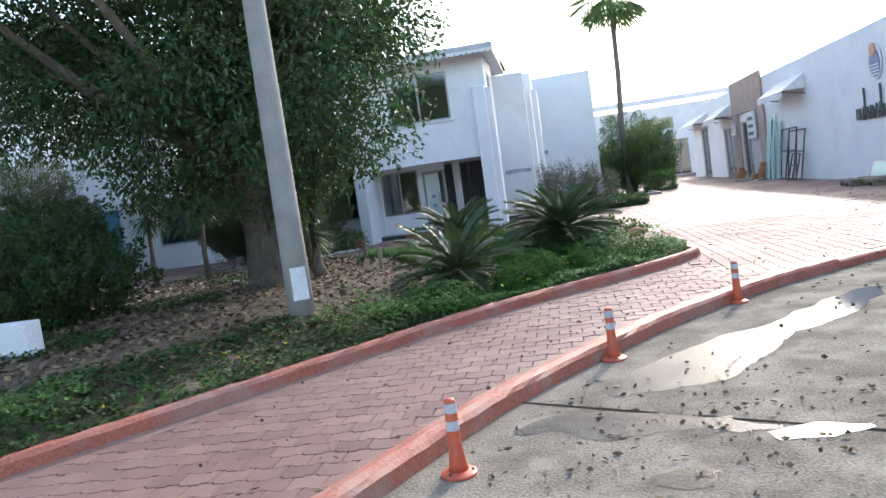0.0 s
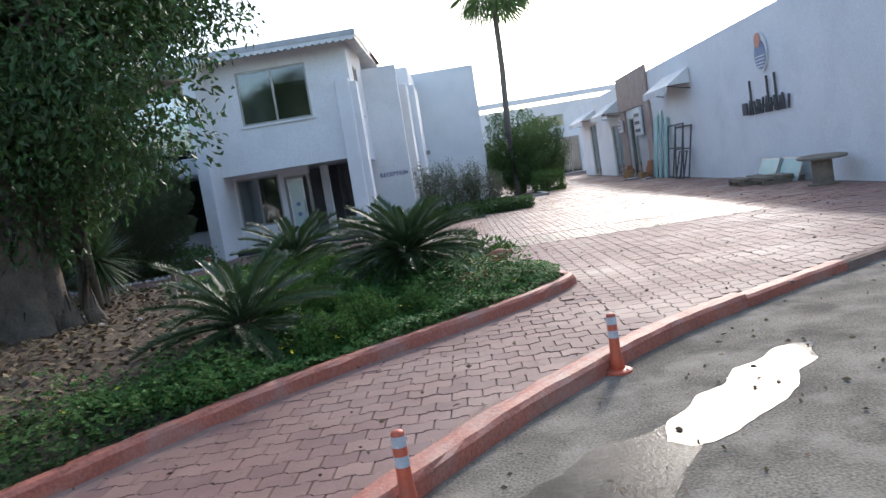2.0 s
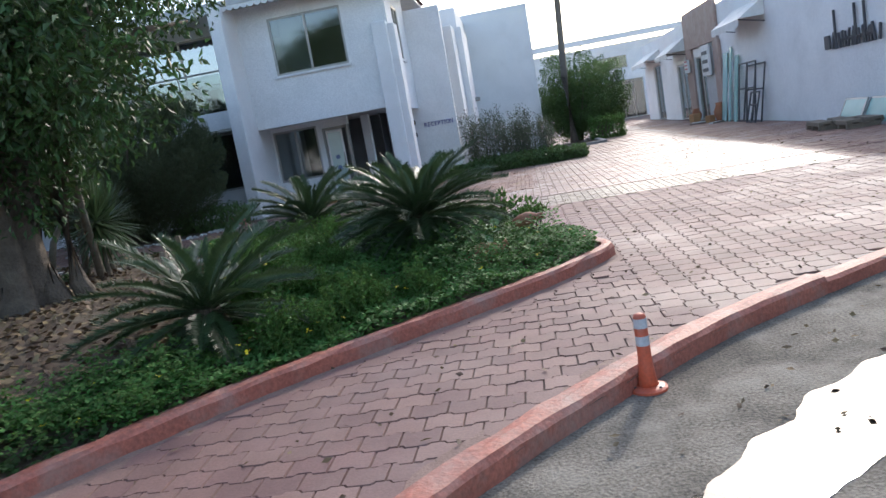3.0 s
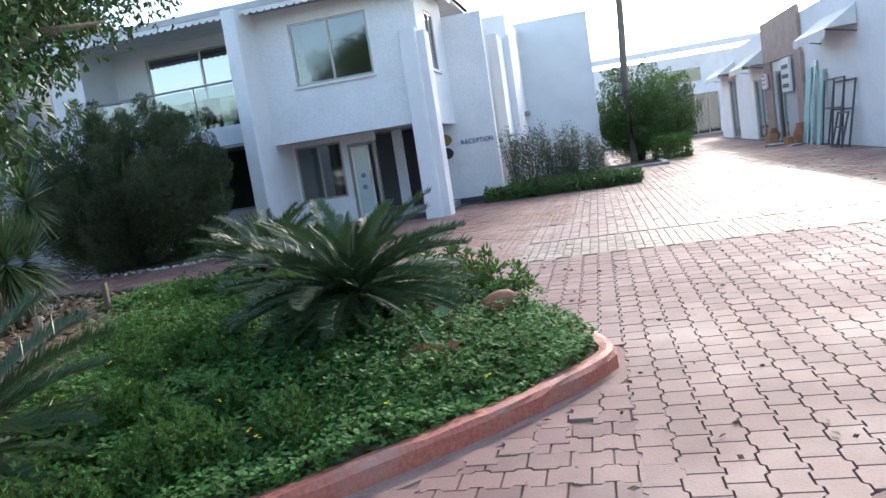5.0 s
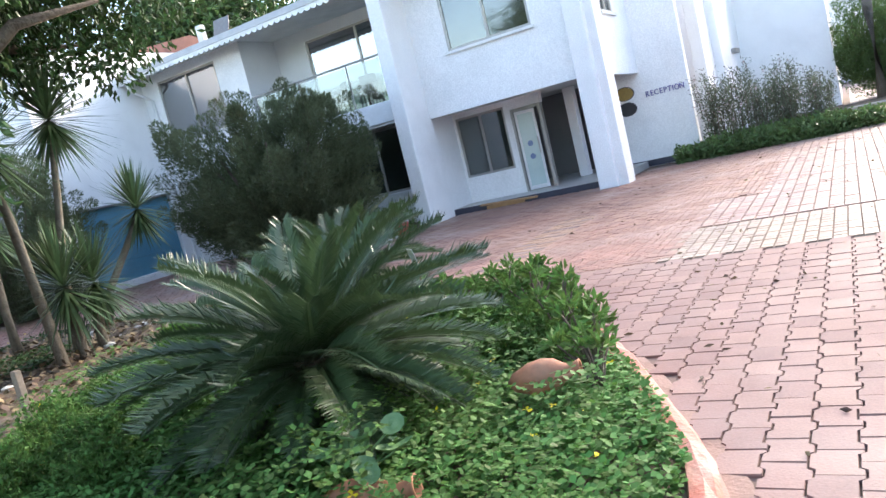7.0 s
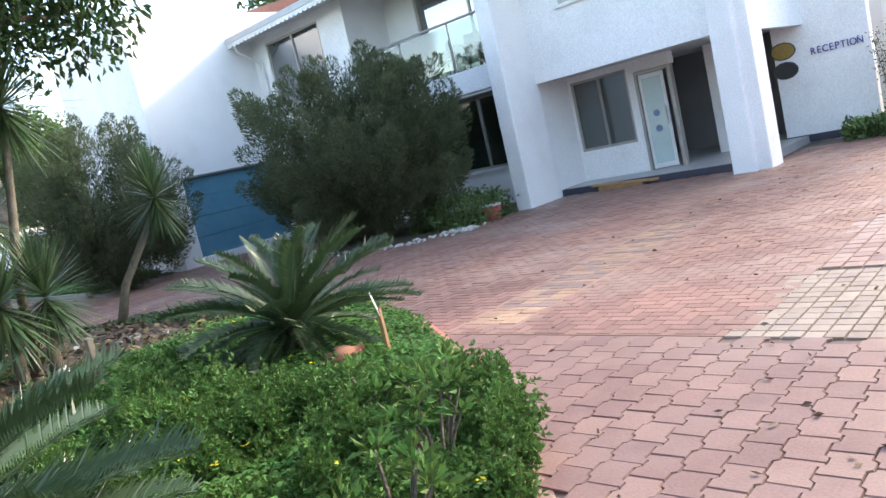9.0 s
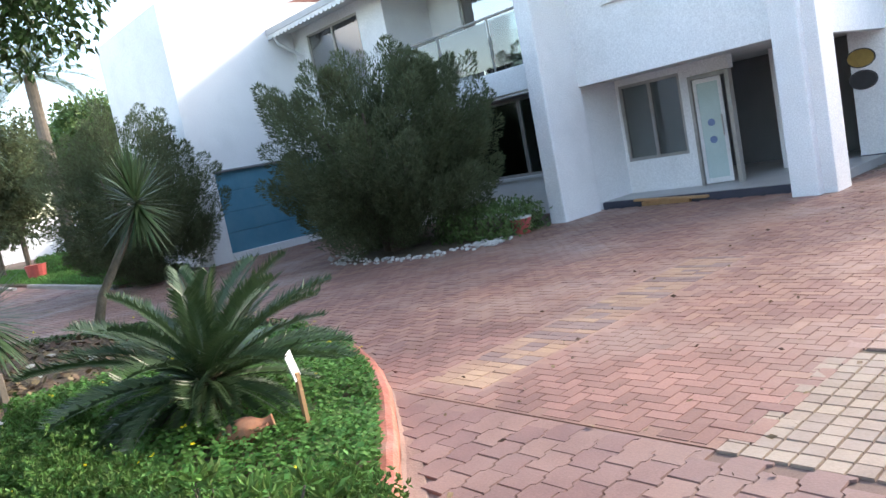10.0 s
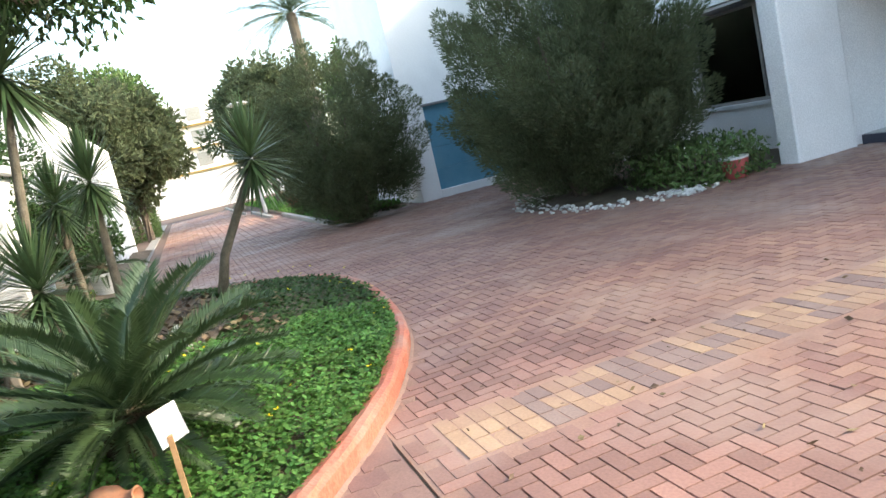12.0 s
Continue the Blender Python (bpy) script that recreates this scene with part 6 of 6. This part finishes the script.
# walkway blocks, courses along x
ix, iy = np.meshgrid(np.arange(-94, 24), np.arange(0, 92))
cx = (-2.7 + ix * PL + (iy % 2) * PL * 0.5).ravel()
cy = (-6 + iy * PW).ravel()
k = free(cx, cy) & (cx < 1.85) & (cy < 9.98 + (cx - 1.75) * 0.9) & (cy < 9.98)
B_x, B_y, B_odd = cx[k], cy[k], (iy.ravel()[k] % 2) == 1
S_OUT = outline_s(PL, PW)
O_OUT = outline_o(PL, PW)
me_s = block_mesh("paving_block", S_OUT, M["paver"])
me_o = block_mesh("paving_block", O_OUT, M["paver"])
nearA = (A_x > 1.3) & (A_x < 3.9) & (A_y > 8.3) & (A_y < 10.9)
idx = np.where(nearA)[0][:280]
for i in idx:
    o = new("paving_block", me_o if A_odd[i] else me_s)
    o.parent = pave
    o.matrix_basis = Matrix.Translation((A_x[i], A_y[i], 0))
rest = np.ones(len(A_x), bool)
rest[idx] = False
for odd, out in ((False, S_OUT), (True, O_OUT)):
    k = rest & (A_odd == odd)
    joined("paving_blocks", out, A_x[k], A_y[k], np.zeros(k.sum()), M["paver"], "weathered red interlocking paving blocks")
    k = B_odd == odd
    joined("paving_blocks", out, B_x[k], B_y[k], np.full(k.sum(), math.pi / 2), M["paver"], "weathered red interlocking paving blocks of the walkway", 0.004)
# pale blocks of the far plaza
for size, y_from, y_to, gap, mk in ((0.12, 15.36, 17.0, 0.006, "pale"), (0.15, 17.0, 29.0, 0.006, "pinkpale"), (0.3, 29.0, 58.0, 0.01, "pinkpale")):
    ix, iy = np.meshgrid(np.arange(0, int(8.6 / size)), np.arange(0, int((y_to - y_from) / size + 0.2)))
    cx = (0.36 + size / 2 + ix * size).ravel()
    cy = (y_from + size / 2 + iy * size).ravel()
    k = ~((cx < 2.2) & (cy > 26.2)) & ~((cx < 0.9) & (cy > 19))
    # strip by the shop wall: redder blocks, the colour also painting the wall's shadow
    red = cx > 6.0 + 0.03 * (cy - 15)
    joined("pale_blocks", rect(size, size, gap), cx[k & ~red], cy[k & ~red], np.zeros((k & ~red).sum()), M[mk], "pale worn square paving blocks", 0.003)
    joined("red_blocks", rect(size, size, gap), cx[k & red], cy[k & red], np.zeros((k & red).sum()), M["herring"], "square paving blocks along the shop wall, reddened for its shadow", 0.003)
ix, iy = np.meshgrid(np.arange(0, 70), np.arange(0, 36))
cx = (-18.8 - ix * 0.4 + (iy % 2) * 0.2).ravel()
cy = (13.7 + iy * 0.2).ravel()
k = (cx < -19.1) & (cy < np.where(cx > -26, 17.8, 18.6))
joined("path_blocks", rect(0.2, 0.4, 0.006), cx[k], cy[k], np.zeros(k.sum()), M["herring"], "red brick garden path", 0.0)
part("edge_course", box(-2.27, -1.38, 15.6, 19.9, 0.06, 0.0962), M["herring"], pave)
part("edge_course", box(-9.5, 0.36, 15.38, 15.6, 0.06, 0.096), M["herring"], pave)
part("edge_course", box(-3.0, 0.36, 15.1, 15.362, 0.06, 0.096), M["paver"], pave)
# herringbone bricks before the reception
hx, hy, ha = [], [], []
for i in range(-225, -55):
    for j in range(-22, 70):
        for px_, py_, an in ((0.05, 0.1, 0.0), (0.2, 0.15, math.pi / 2)):
            hx.append(i * 0.1 + j * 0.2 + px_)
            hy.append(-i * 0.1 + j * 0.2 + py_)
            ha.append(an)
hx, hy, ha = np.array(hx), np.array(hy), np.array(ha)
k = (hx > -19.05) & (hx < 0.46 + 0.56 * (hy > 19)) & (hy > np.where(hx < -7, 13.45, 15.45)) & (hy < 26.5) & free(hx, hy) & ~((hx < -16.1) & (hy > 20.2)) & ~((hx < -2.3) & (hx > -7) & (hy > 24.4))
hx, hy, ha = hx[k], hy[k], ha[k]
rows = "YYY YYY YYY YYY YYY GGG GYG YYY YGY YGY YYY GGG GGG YYY GGG GGG YYG YGY YGY YYY GGG GYY YYY YYY YYG GGG YYY YGY YYY YYY GGG GGG YYY YYG YGY YYY GGG YYG YYY YYY GGG".split()
bxs, bys, kinds = [], [], []
for r, row in enumerate(rows):
    for c, ch in enumerate(row):
        bxs.append(-2.04 + c * 0.2)
        bys.append(15.68 + r * 0.1)
        kinds.append(ch)
bxs, bys, kinds = np.array(bxs), np.array(bys), np.array(kinds)
band = (hx > -2.19) & (hx < -1.49) & (hy > 15.6) & (hy < 15.68 + 0.1 * len(rows) + 0.0)
H_OUT = rect(0.2, 0.1)
near_h = ~band & (hx > -2.9) & (hx < 0.3) & (hy < 17.2)
idx = np.where(near_h)[0][:290]
me_h = block_mesh("brick", H_OUT, M["herring"])
for i in idx:
    o = new("brick", me_h)
    o.parent = pave
    o.matrix_basis = Matrix.Translation((hx[i], hy[i], 0)) @ Matrix.Rotation(ha[i], 4, 'Z')
rest = ~band
rest[idx] = False
joined("brick_paving", H_OUT, hx[rest], hy[rest], ha[rest], M["herring"], "red brick paving laid in herringbone")
joined("brick_lettering", H_OUT, bxs[kinds == "Y"], bys[kinds == "Y"], np.full((kinds == "Y").sum(), math.pi / 2), M["yellow"], "yellow bricks forming a pattern in the paving")
joined("brick_lettering", H_OUT, bxs[kinds == "G"], bys[kinds == "G"], np.full((kinds == "G").sum(), math.pi / 2), M["greyb"], "dark grey bricks between the yellow ones")
